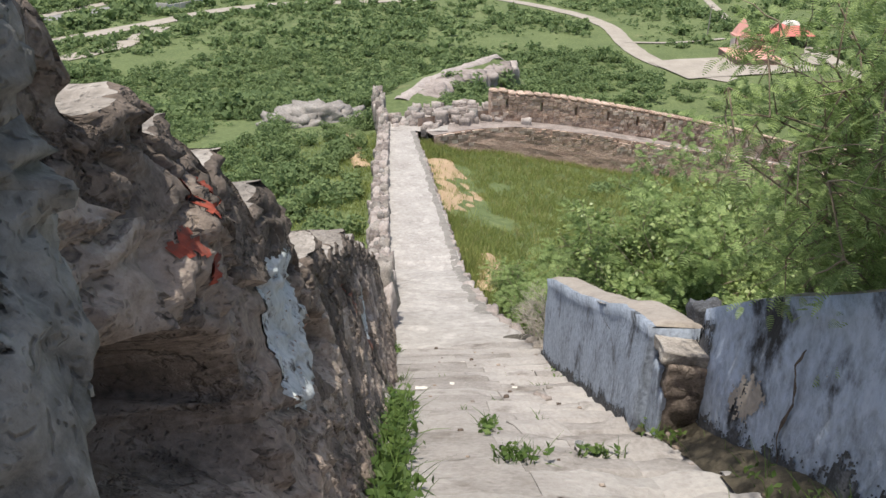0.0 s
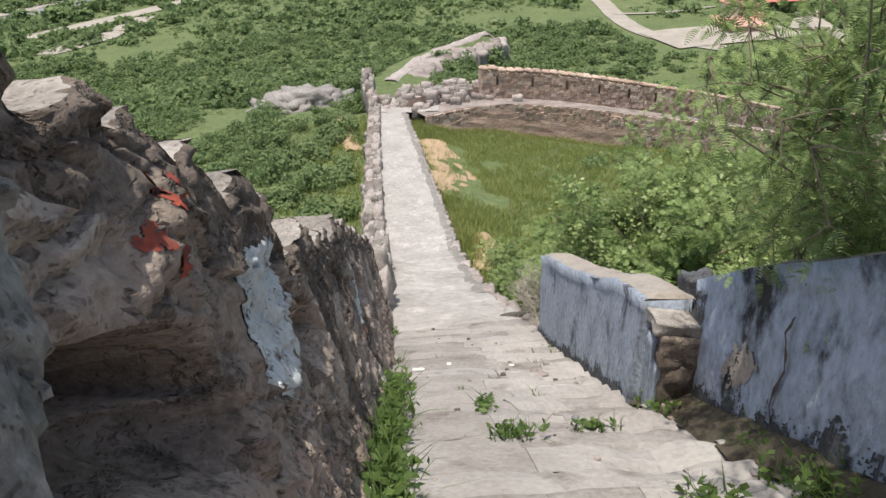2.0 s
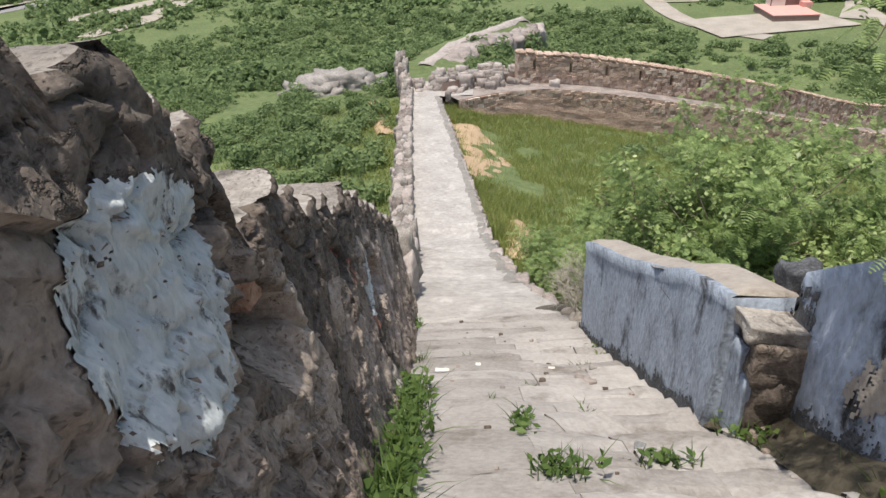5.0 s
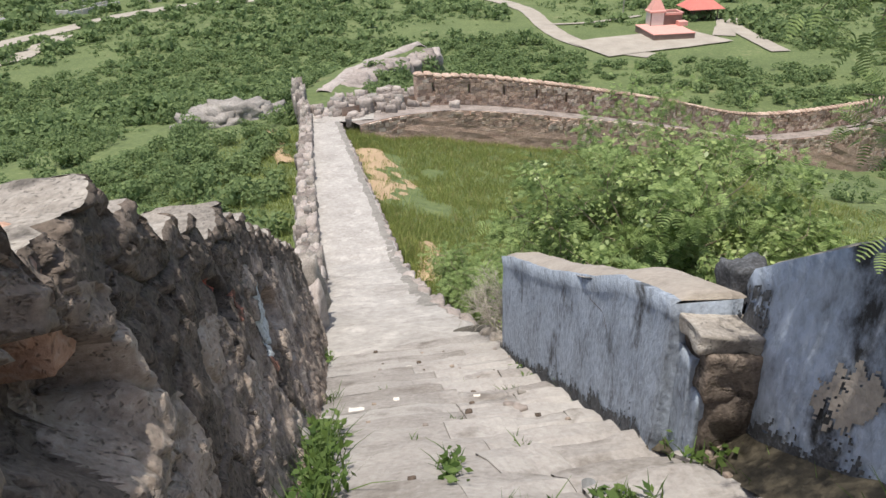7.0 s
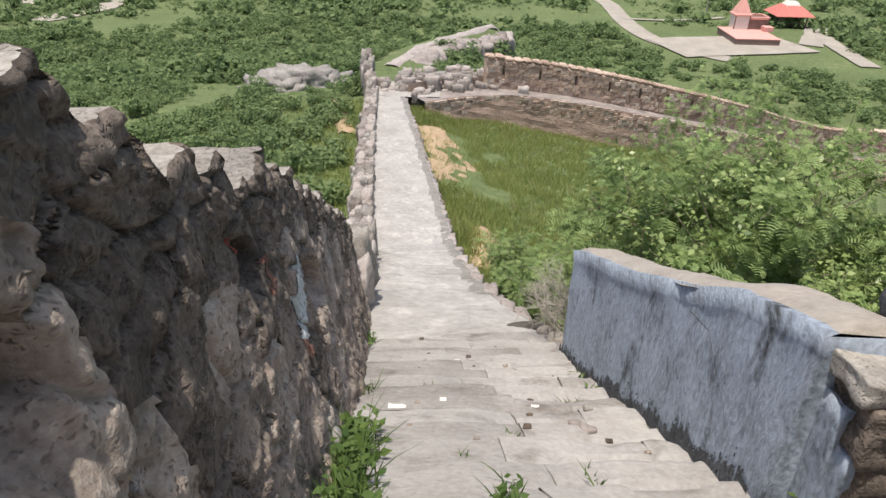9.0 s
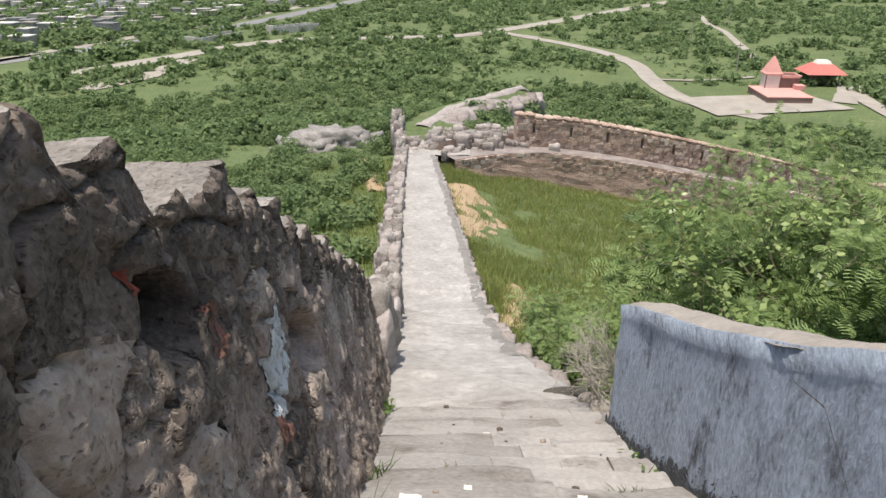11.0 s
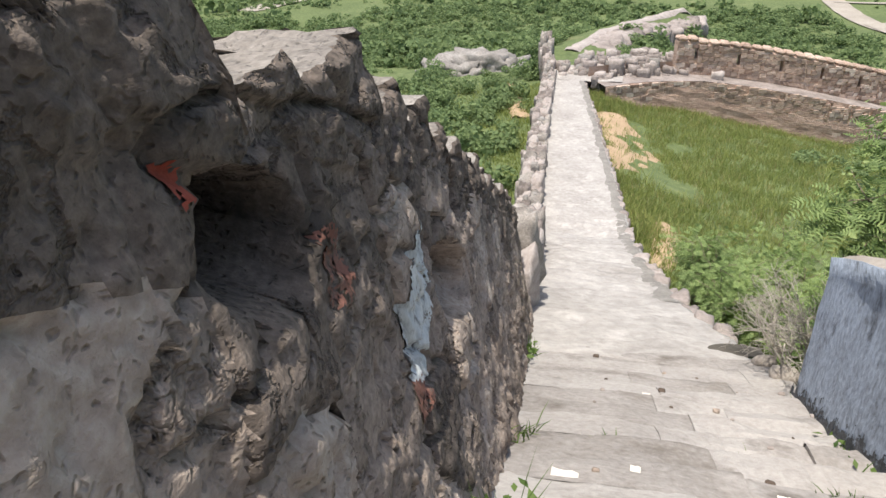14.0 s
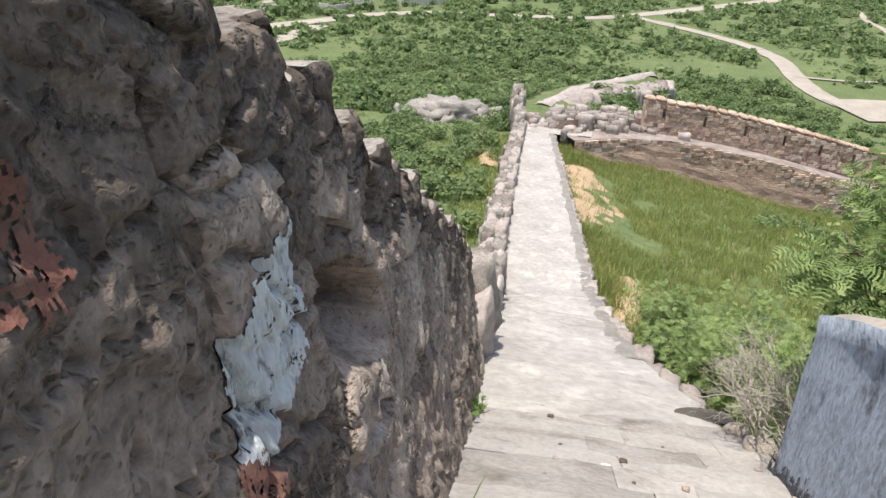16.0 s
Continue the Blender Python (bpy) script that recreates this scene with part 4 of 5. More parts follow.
for k in range(60):
    a = rng.random()
    p = line[int(a * 6)]
    s = rng.uniform(0.15, 0.42)
    x, y = p.x + rng.uniform(-0.9, 1.3), p.y + rng.uniform(-0.4, 2.2)
    z = p.z + rng.uniform(-0.1, 0.25) + (0.5 if y > p.y + 0.9 else 0)
    part("fallen_stone", rough_block((x - s, y - s * 0.7, z - 0.7), (x + s, y + s * 0.7, z + s * 0.5), 3, 0.22, 0.14, k, 3), RUBBLE, rampart)

lverts = [(x, y, -12.92 - 0.02 * (y - 45) + 0.05 * fbm(x, y, 2, 0.9, 3)) for y in np.linspace(45.0, 48.6, 13) for x in np.linspace(-5.4 - 0.1 * (y - 45), -1.2, 15)]
mesh_part("landing", lverts, [(j * 15 + i, j * 15 + i + 1, (j + 1) * 15 + i + 1, (j + 1) * 15 + i) for j in range(12) for i in range(14)], RAMPPAVE, rampart, "pale rubble landing at the foot of the ramp", True)
for k in range(90):
    a = rng.random()
    s = rng.uniform(0.12, 0.34)
    x, y = -5.3 + 6.3 * a + rng.uniform(-0.2, 0.2), 46.3 + 1.6 * a + rng.uniform(-0.5, 1.4)
    z = -12.95 + max(0.0, (y - 46.4) * 0.3) + rng.uniform(-0.1, 0.2)
    part("fallen_stone", rough_block((x - s, y - s * 0.8, z - 0.9), (x + s, y + s * 0.8, z + s * 0.8), 3, 0.3, 0.12, k + 70, 3), RUBBLE if k % 4 else ROCKPALE, rampart)


# ---- rocks beyond ----
def rock(name, lo, hi, cuts, amp, seed, scale, material, label, flat=0.5):
    ob = tagged(new(name), label, "rock")
    part("rock_mass", rough_block(lo, hi, cuts, 0.6, amp, seed, scale), material, ob)
    return ob


for k, (x, y, r, h) in enumerate(((-16.6, 59.5, 1.3, 0.7), (-14.6, 59, 1.7, 1.3), (-12.8, 59.6, 1.9, 1.5), (-11.0, 59.4, 1.5, 0.9), (-13.6, 58, 1.0, 0.6))):
    z = land(x, y)
    rock("rock_outcrop", (x - r * 1.25, y - r, z - 1), (x + r * 1.25, y + r, z + h), 11, 0.8, k * 1.7, 1.1, ROCKPALE, "pale grey rock outcrop among green scrub")
for k in range(11):
    a = k / 10
    y, r = 70 + 30 * a, 1.3 + 0.7 * nz(k, 5, 1)
    x = spur_x(y) + 2.2 + 0.7 * nz(k, 1, 1)
    z = land(x, y)
    rock("rock_ridge", (x - r * 1.2, y - 2.4, z - 2), (x + r * 1.2, y + 2.4, z + 0.35 + 0.3 * nz(k, 8)), 6, 0.7, k * 2.3, 0.6, RUBBLE, "pinkish bare rock on the ridge beyond the rampart")
strip("rock_path", [(spur_x(y) + 0.4, y) for y in (65, 69, 74, 79, 85, 92, 100, 105)], 1.3, RUBBLE, "pale worn rock path along the ridge", 0.16, 0.6, 0.12, 1.0)
strip("dirt_patch", [(-1.7, 30), (-0.6, 34.5), (-1.0, 38.5), (-1.9, 41)], 3.6, DIRT, "bare ochre earth bank beside the ramp", 0.1, 0.5, 0.22, 0.5)
strip("dirt_patch", [(0.9, 20.5), (1.1, 22.5), (0.9, 24)], 1.0, DIRT, "bare ochre earth by the ramp's edge", 0.08, 0.5, 0.16, 0.3)
strip("dirt_patch", [(-6.6, 41), (-7.6, 46), (-8.8, 51)], 1.3, DIRT, "bare earth strip below the parapet", 0.1, 0.5, 0.2, 0.5)


# ---- shrine on the plain ----
PL = -33.0
court = strip("court", [(43, 152), (54, 155), (64, 157), (73, 160)], 17, ROAD, "pale paved court round the shrine", 0.3, 0.06)
court["category"] = "court"
shrine = thing("shrine", (63.5, 168, PL), "small pink shrine with a pointed spire on a plinth", "shrine")


def local(fn, name, material, parent, label="", at=(0, 0, 0), rot=0.0):
    bm = bmesh.new()
    fn(bm)
    bmesh.ops.transform(bm, matrix=Matrix.Translation(at) @ Matrix.Rotation(rot, 4, "Z"), verts=bm.verts)
    return part(name, bm, material, parent, label)


def spire(bm, r, h):
    rings = [(1.0, 0), (1.0, 0.08), (0.86, 0.14), (0.62, 0.42), (0.36, 0.7), (0.14, 0.92), (0.05, 1.0)]
    loops = [[bm.verts.new((x * r * k, y * r * k, h * z)) for x, y in ((-1, -1), (1, -1), (1, 1), (-1, 1))] for k, z in rings]
    for a, b in zip(loops, loops[1:]):
        for k in range(4):
            bm.faces.new((a[k], a[(k + 1) % 4], b[(k + 1) % 4], b[k]))
    bm.faces.new(loops[-1])


local(lambda bm: box(bm, (-5, -13.5, 0), (6, 1, 1.6), 0.05), "plinth", BROWNSHADE, shrine, "brown stone plinth")
local(lambda bm: box(bm, (-5.1, -13.6, 1.6), (6.1, 1.1, 1.85), 0.04), "terrace", PINK, shrine, "pink painted terrace")
local(lambda bm: box(bm, (-1.9, -1.9, 1.85), (1.9, 1.9, 5.2), 0.05), "sanctum", CREAM, shrine, "cream sanctum walls")
for sx in (-1.95, 1.75):
    local(lambda bm: box(bm, (sx, -2.0, 1.85), (sx + 0.25, -1.75, 5.2), 0.03), "pilaster", BROWNSHADE, shrine)
local(lambda bm: spire(bm, 2.25, 4.6), "spire", PINK, shrine, "pink pointed spire", (0, 0, 5.2))
local(lambda bm: box(bm, (-0.05, -0.05, 0), (0.05, 0.05, 1.2)), "finial", BROWNSHADE, shrine, "", (0, 0, 9.6))
local(lambda bm: box(bm, (1.9, -1.6, 1.85), (7.0, 3.4, 4.4), 0.04), "hall", BROWNSHADE, shrine, "brown hall walls")
for b in ((1.9, -1.9, 4.4, 7.3, -1.4, 5.0), (1.9, 3.2, 4.4, 7.3, 3.7, 5.0), (6.8, -1.9, 4.41, 7.3, 3.7, 5.01)):
    local(lambda bm: box(bm, b[:3], b[3:], 0.04), "roof_kerb", PINK, shrine)
local(lambda bm: box(bm, (5.2, -4.5, 1.86), (7.6, -1.9, 3.0), 0.05), "porch", PINK, shrine)
shrine.scale = (0.86, 0.86, 0.86)
pavilion = thing("pavilion", (80, 181, PL), "red hip-roofed pavilion with a pale roof lantern", "pavilion")
for sx in (-3.4, 3.1):
    for sy in (-3.4, 3.1):
        local(lambda bm: box(bm, (sx, sy, 0), (sx + 0.3, sy + 0.3, 2.8), 0.02), "column", BROWNSHADE, pavilion)
local(lambda bm: box(bm, (-2.6, -2.6, 0), (2.6, 2.6, 2.7), 0.02), "room", BROWNSHADE, pavilion)
local(lambda bm: box(bm, (-4.6, -4.6, 2.8), (4.6, 4.6, 4.9), 0.05, 0.42), "roof", REDROOF, pavilion, "red painted hip roof")
local(lambda bm: box(bm, (-1.7, -1.7, 4.9), (1.7, 1.7, 5.7), 0.05, 0.7), "roof_lantern", CREAM, pavilion, "pale roof lantern")
for px, py, ph in ((64, 193, 8.0), (70, 262, 8.0), (94, 300, 8.0)):
    pole = thing("power_pole", (px, py, land(px, py)), "thin pale concrete power pole", "pole", "power poles")
    local(lambda bm: box(bm, (-0.14, -0.14, -0.3), (0.14, 0.14, ph), 0.02, 0.6), "shaft", ROAD, pole)
    local(lambda bm: box(bm, (-0.8, -0.06, ph - 0.8), (0.8, 0.06, ph - 0.65), 0.01), "crossarm", BROWNSHADE, pole)

# ---- roofless sheds and the town ----
for x0, y0, x1, y1, h in ((-97, 234, -88, 255, 3.0), (-80, 264, -66, 279, 3.4)):
    shed = thing("ruined_shed", (x0, y0, PL), "long pale roofless shed beside the dirt road", "ruin")
    d = Vector((x1 - x0, y1 - y0, 0))
    ang = math.atan2(d.y, d.x)
    for o in (0.0, 5.0):
        for k in range(8):
            s = d.length / 8
            local(lambda bm: box(bm, (k * s, o, -0.3), (k * s + s * 0.86, o + 0.4, h * (0.75 + 0.25 * nz(k, o, x0))), 0.05), "wall_panel", TOWNWALL, shed, "", (0, 0, 0), ang)
    local(lambda bm: box(bm, (0, 0, -0.3), (0.4, 5, h * 0.9), 0.04), "end_wall", TOWNWALL, shed, "", (0, 0, 0), ang)
rng = random.Random(5)
HOUSES = []
for _ in range(1500):
    t = rng.random()
    y = 215 + 700 * rng.random() ** 1.4
    edge = float(np.interp(y, (200, 260, 320, 420, 560, 900), (-152, -128, -112, -92, -72, -30)))
    x = edge - 6 - rng.random() ** 1.2 * (150 + 0.75 * (y - 215))
    w = rng.uniform(3.5, 7)
    if all(abs(x - a) > (w + c) * 0.6 or abs(y - b) > (w + c) * 0.6 for a, b, c in HOUSES):
        HOUSES.append((x, y, w))
HOUSES.sort(key=lambda q: math.hypot(q[0], q[1]))
town = bmesh.new()
for n, (x, y, w) in enumerate(HOUSES):
    h, dpt, a = rng.uniform(2.6, 4.6), w * rng.uniform(0.6, 1.0), rng.uniform(-0.3, 0.3)
    if n < 70:
        house = thing("house", (x, y, PL), "small flat-roofed painted town house", "house", "houses of the town")
        local(lambda bm: box(bm, (-w / 2, -dpt / 2, -0.3), (w / 2, dpt / 2, h), 0.0), "wall", TOWNWALL, house, "", (0, 0, 0), a)
        local(lambda bm: box(bm, (-w / 2 - 0.2, -dpt / 2 - 0.2, h + 0.01), (w / 2 + 0.2, dpt / 2 + 0.2, h + 0.35), 0.0), "roof", (TOWNWALL, ROAD, CREAM, HIGHWAY, TOWNWALL)[n % 5], house, "", (0, 0, 0), a)
        for k in (-0.28, 0.28):
            local(lambda bm: box(bm, (w * k - 0.6, -dpt / 2 - 0.06, 1.0), (w * k + 0.6, -dpt / 2 - 0.01, 2.3), 0.0), "window", BROWNSHADE, house, "", (0, 0, 0), a)
    else:
        box(town, (x - w / 2, y - dpt / 2, PL - 0.3), (x + w / 2, y + dpt / 2, PL + h), 0.0)
me = bpy.data.meshes.new("distant_town")
town.to_mesh(me), town.free()
me.materials.append(TOWNWALL)
tagged(new("distant_town", me), "distant pale houses of the town", "town", kind="stuff")


# ---- plants ----
nrng = np.random.default_rng(7)


def leaf_quads(centres, outward, size, long=1.6):
    """One folded four-cornered leaf at each centre, turned mostly outward; sizes vary."""
    n = len(centres)
    nrm = outward + nrng.normal(0, 0.55, (n, 3))
    nrm /= np.linalg.norm(nrm, axis=1)[:, None] + 1e-9
    a = np.cross(nrm, nrng.normal(0, 1, (n, 3)))
    a /= np.linalg.norm(a, axis=1)[:, None] + 1e-9
    b = np.cross(nrm, a)
    s = (np.asarray(size) * nrng.uniform(0.6, 1.35, n))[:, None]
    c = centres
    return np.stack([c - a * s * long / 2, c - b * s / 2 + nrm * s * 0.12, c + a * s * long / 2, c + b * s / 2 + nrm * s * 0.12], 1)


def quads_object(name, quads, material, parent=None, label=""):
    q = np.concatenate(quads) if isinstance(quads, list) else quads
    me = bpy.data.meshes.new(name)
    n = len(q)
    me.vertices.add(n * 4), me.loops.add(n * 4), me.polygons.add(n)
    me.vertices.foreach_set("co", q.reshape(-1).astype(np.float32))
    me.loops.foreach_set("vertex_index", np.arange(n * 4, dtype=np.int32))
    me.polygons.foreach_set("loop_start", np.arange(0, n * 4, 4, dtype=np.int32))
    me.materials.append(material)
    me.update(calc_edges=True)
    ob = new(name, me)
    if parent:
        ob.parent = parent
    return tagged(ob, label)


def lumps(n_lumps, radius, n_leaf, size, squash=0.6):
    """Leaves of one bush about the origin: several overlapping lumps with gaps between."""
    out = []
    for _ in range(n_lumps):
        c = nrng.normal(0, 0.42, 3) * radius
        c[2] = abs(c[2]) * squash + 0.25 * radius
        r = radius * nrng.uniform(0.3, 0.55)
        d = nrng.normal(0, 1, (n_leaf, 3))
        d /= np.linalg.norm(d, axis=1)[:, None]
        p = c + d * (r * nrng.uniform(0.55, 1.1, n_leaf) ** 0.5)[:, None] * (1, 1, squash + 0.15)
        p[:, 2] = np.maximum(p[:, 2], 0.03)
        out.append(leaf_quads(p, d + (0, 0, 0.4), size, 1.3))
    return np.concatenate(out)


def free_of_paths(x, y):
    if path_left(min(y, 45)) - 2.2 < x < path_right(min(y, 45)) + 2.0 and y < 58:
        return False
    if 40 < x < 84 and 138 < y < 176 or -22 < x < 5 and 56 < y < 64 or 60 < y < 106 and -2.2 < x - spur_x(y) < 3.6:
        return False
    for pts, w in ((((2, 278), (25, 246), (38, 224), (41, 205), (40, 183), (41, 163), (46, 150)), 5.5), (((-110, 180), (-93, 212), (-84, 235), (-67, 252), (-10, 265), (16, 300), (44, 342), (81, 397), (163, 518)), 5),
                   (((-146, 185), (-134, 209), (-112, 258), (-96, 317), (-76, 421), (-57, 560)), 9), (((89, 310), (89, 288), (78, 220)), 3)):
        for (ax, ay), (bx, by) in zip(pts, pts[1:]):
            l2 = (bx - ax) ** 2 + (by - ay) ** 2
            k = max(0, min(1, ((x - ax) * (bx - ax) + (y - ay) * (by - ay)) / l2))
            if math.hypot(x - ax - k * (bx - ax), y - ay - k * (by - ay)) < w:
                return False
    return True


def inside_court(x, y):
    """Within the rampart's bend, on the grassy side."""
    return x > path_right(min(y, 45)) and math.hypot(x, y) < float(np.interp(x / max(y, 1), (-0.1, 0.03, 0.22, 0.42, 0.54, 0.74, 2), (47, 51, 51, 61, 73, 79, 90)))


def scatter(name, count, near, far, radius, n_lumps, n_leaf, size, label, wide=0.78, keep=lambda x, y: True):
    kinds = [lumps(n_lumps, 1.0, n_leaf, size / ((radius[0] + radius[1]) / 2)) for _ in range(9)]
    out, r = [], random.Random(len(name) + count)
    tries = 0
    while len(out) < count and tries < count * 12:
        tries += 1
        d = math.sqrt(r.uniform(near ** 2, far ** 2))
        a = r.uniform(-wide, wide)
        x, y = d * math.sin(a), d * math.cos(a)
        if not free_of_paths(x, y) or not keep(x, y) or nz(x, y, 2, 0.035) + 0.35 * nz(x, y, 7, 0.15) < r.uniform(-0.75, 0.05) + (0.22 if x > -15 and 100 < y < 280 else 0):
            continue
        s = r.uniform(*radius)
        c, q = math.cos(a * 9 + d), math.sin(a * 9 + d)
        rot = np.array([[c, -q, 0], [q, c, 0], [0, 0, r.uniform(0.7, 1.1)]])
        out.append(r.choice(kinds) @ rot.T * s + (x, y, land(x, y) - 0.05))
    return tagged(quads_object(name, out, SCRUBLEAF), label, "bushes", kind="stuff")


outside = lambda x, y: not inside_court(x, y)
scatter("scrub_near", 520, 20, 78, (0.6, 1.6), 7, 90, 0.13, "dark green thorn scrub on the hillside", keep=lambda x, y: outside(x, y) and x < 40)
scatter("scrub_middle", 2000, 70, 175, (0.9, 2.3), 6, 30, 0.34, "dark green thorn scrub over the plain", keep=outside)
scatter("scrub_distant", 2600, 420, 1100, (3, 7), 4, 7, 2.6, "distant green trees and scrub beyond the road")
scatter("scrub_low", 9000, 60, 260, (0.4, 1.0), 3, 9, 0.26, "low green scrub and tussocks over the plain", 0.78, outside)
scatter("town_trees", 4200, 230, 800, (2.6, 5.0), 6, 14, 1.2, "dark green trees among the town houses", 0.78, lambda x, y: x < -95 and y < 700)
scatter("scrub_far", 3300, 165, 430, (1.3, 3.2), 5, 13, 0.8, "distant dark green scrub over the plain")


def tube(points, r0, r1, sides=6):
    """Vertices and faces of a tapered limb through points."""
    verts, faces = [], []
    for i, p in enumerate(points):
        d = (points[min(i + 1, len(points) - 1)] - points[max(i - 1, 0)]).normalized()
        a = d.orthogonal().normalized()
        b = d.cross(a)
        r = r0 + (r1 - r0) * i / (len(points) - 1)
        verts += [p + (a * math.cos(6.2832 * k / sides) + b * math.sin(6.2832 * k / sides)) * r for k in range(sides)]
        if i:
            faces += [((i - 1) * sides + k, (i - 1) * sides + (k + 1) % sides, i * sides + (k + 1) % sides, i * sides + k) for k in range(sides)]
    faces.append(tuple(range((len(points) - 1) * sides, len(points) * sides)))
    return verts, faces


def bent(a, b, r, sag=0.12, n=6):
    """A limb's course from a to b, wandering a little."""
    d = (b - a).length
    return [a.lerp(b, k / n) + Vector((r.uniform(-1, 1), r.uniform(-1, 1), r.uniform(-0.3, 1))) * d * sag * math.sin(math.pi * k / n) * 0.6 for k in range(n + 1)]


def fronds(tips, way, n_pairs, length, width):
    """Feathery leaves: pairs of narrow leaflets along a stalk, one frond a tip."""
    n = len(tips)
    d = way / (np.linalg.norm(way, axis=1)[:, None] + 1e-9)
    side = np.cross(d, nrng.normal(0, 0.35, (n, 3)) + (0, 0, 1.0))
    side /= np.linalg.norm(side, axis=1)[:, None] + 1e-9
    ln_ = (length * nrng.uniform(0.7, 1.3, n))[:, None]
    droop = np.array((0, 0, -0.25))
    out = []
    for k in range(n_pairs):
        t = (k + 0.6) / n_pairs
        base = tips + d * ln_ * t + droop * ln_ * t * t
        w = ln_ * (0.3 if n_pairs > 6 else 0.42) * math.sin(math.pi * (0.25 + 0.7 * t))
        for s in (-1, 1):
            tip = base + side * s * w + d * w * 0.25
            e = d * width * 0.5
            out.append(np.stack([base - e, base + e, tip + e * 0.6, tip - e * 0.6], 1))
    return np.concatenate(out)


def tree(name, base, centre, radii, limbs, twigs, leaves, label, category, seed, trunk=0.09, feather=0, leaf=0.05, lump=0.3, feather_share=0.0, frond=0.09, droop=0.0):
    """A trunk, limbs to clumps spread through the crown, twigs, and leaves about the twigs."""
    r = random.Random(seed)
    ob = thing(name, base, label, category)
    base, centre = Vector(base), Vector(centre)
    fork = base.lerp(centre, 0.45) + Vector((r.uniform(-0.15, 0.15), r.uniform(-0.15, 0.15), 0))
    bv, bf = [], []

    def add(points, r0, r1):
        v, f = tube([p - base for p in points], r0, r1, 5)
        o = len(bv)
        bv.extend(v), bf.extend(tuple(o + i for i in q) for q in f)

    tv, tf = tube([p - base for p in bent(base - Vector((0, 0, 0.2)), fork, r, 0.1)], trunk, trunk * 0.75, 9)
    mesh_part("trunk", tv, tf, BARK, ob, "", True)
    broad, fine = [], []
    for i in range(limbs):
        while True:
            u = Vector((r.uniform(-1, 1), r.uniform(-1, 1), r.uniform(-1, 1)))
            if 0.35 < u.length < 1:
                break
        end = centre + Vector((u.x * radii[0], u.y * radii[1], u.z * radii[2]))
        course = bent(fork, end, r, 0.22)
        add(course, trunk * 0.2, 0.005)
        for j in range(twigs):
            k = r.uniform(0.45, 1.0)
            at = course[min(6, int(k * 7.2))]
            t_end = at + Vector((r.gauss(0, 1), r.gauss(0, 1), r.gauss(0, 0.7))).normalized() * lump * r.uniform(0.6, 1.5) - Vector((0, 0, droop * lump))
            tw = bent(at, t_end, r, 0.15, 3)
            add(tw, 0.005, 0.002)
            n = leaves
            ks = nrng.uniform(0.15, 1.05, n)[:, None]
            pts = np.array(at) + (np.array(t_end) - np.array(at)) * ks + nrng.normal(0, lump * 0.22, (n, 3))
            away = pts - np.array(at) + nrng.normal(0, lump * 0.3, (n, 3))
            if r.random() < feather_share:
                fine.append(fronds(pts - np.array(base), away, feather, frond, frond * (0.085 if feather > 6 else 0.13)))
            else:
                broad.append(leaf_quads(pts - np.array(base), away / lump + (0, 0, 0.8), leaf))
        mesh_part("limb", bv, bf, BARK, ob, "", True)
        bv.clear(), bf.clear()
    if broad:
        quads_object("crown", broad, BROADLEAF, ob, "pale green oval leaves")
    if fine:
        quads_object("crown", fine, FINELEAF, ob, "fine feathery green leaves")
    return ob


tree("tree", (3.0, 9.6, land(3.0, 9.6)), (3.2, 9.0, -3.52), (2.3, 1.55, 0.95), 54, 12, 44, "bushy green tree growing beyond the blue wall", "tree", 3, 0.10, 5, 0.046, 0.34, 0.35, 0.12)
tree("acacia", (3.3, 4.0, land(3.3, 4.0)), (2.22, 3.3, 0.42), (0.95, 0.85, 0.72), 38, 10, 15, "feathery green acacia overhanging the blue wall", "tree", 8, 0.04, 8, 0.03, 0.24, 1.0, 0.082, 0.4)
tree("acacia", (3.2, 2.0, land(3.2, 2.0)), (1.45, 2.3, 2.1), (0.55, 1.0, 0.26), 24, 8, 12, "high feathery acacia branch shading the steps", "tree", 19, 0.04, 7, 0.03, 0.24, 1.0, 0.085)
tree("acacia", (6.4, 15.5, land(6.4, 15.5)), (5.9, 15, -4.6), (2.5, 2.0, 1.2), 30, 8, 14, "thin feathery acacia above the grassy slope", "tree", 15, 0.09, 5, 0.05, 0.4, 1.0, 0.15)
for i, (x, y, z, rx, rz) in enumerate(((1.35, 13.4, -7.0, 0.6, 0.7), (1.25, 15.2, -7.7, 0.7, 0.85), (2.3, 12.4, -6.5, 0.8, 0.7), (2.2, 14.6, -7.3, 0.9, 0.8), (1.5, 17.4, -8.9, 0.7, 0.7), (4.6, 12.6, -6.6, 1.3, 0.8), (6.5, 11.0, -6.2, 1.4, 0.8))):
    tree("shrub", (x, y, land(x, y)), (x, y, z), (rx, rx * 1.2, rz), 16, 7, 14, "dense feathery thorn shrub at the ramp's edge", "shrub", 30 + i, 0.035, 5, 0.05, 0.3, 1.0, 0.12)


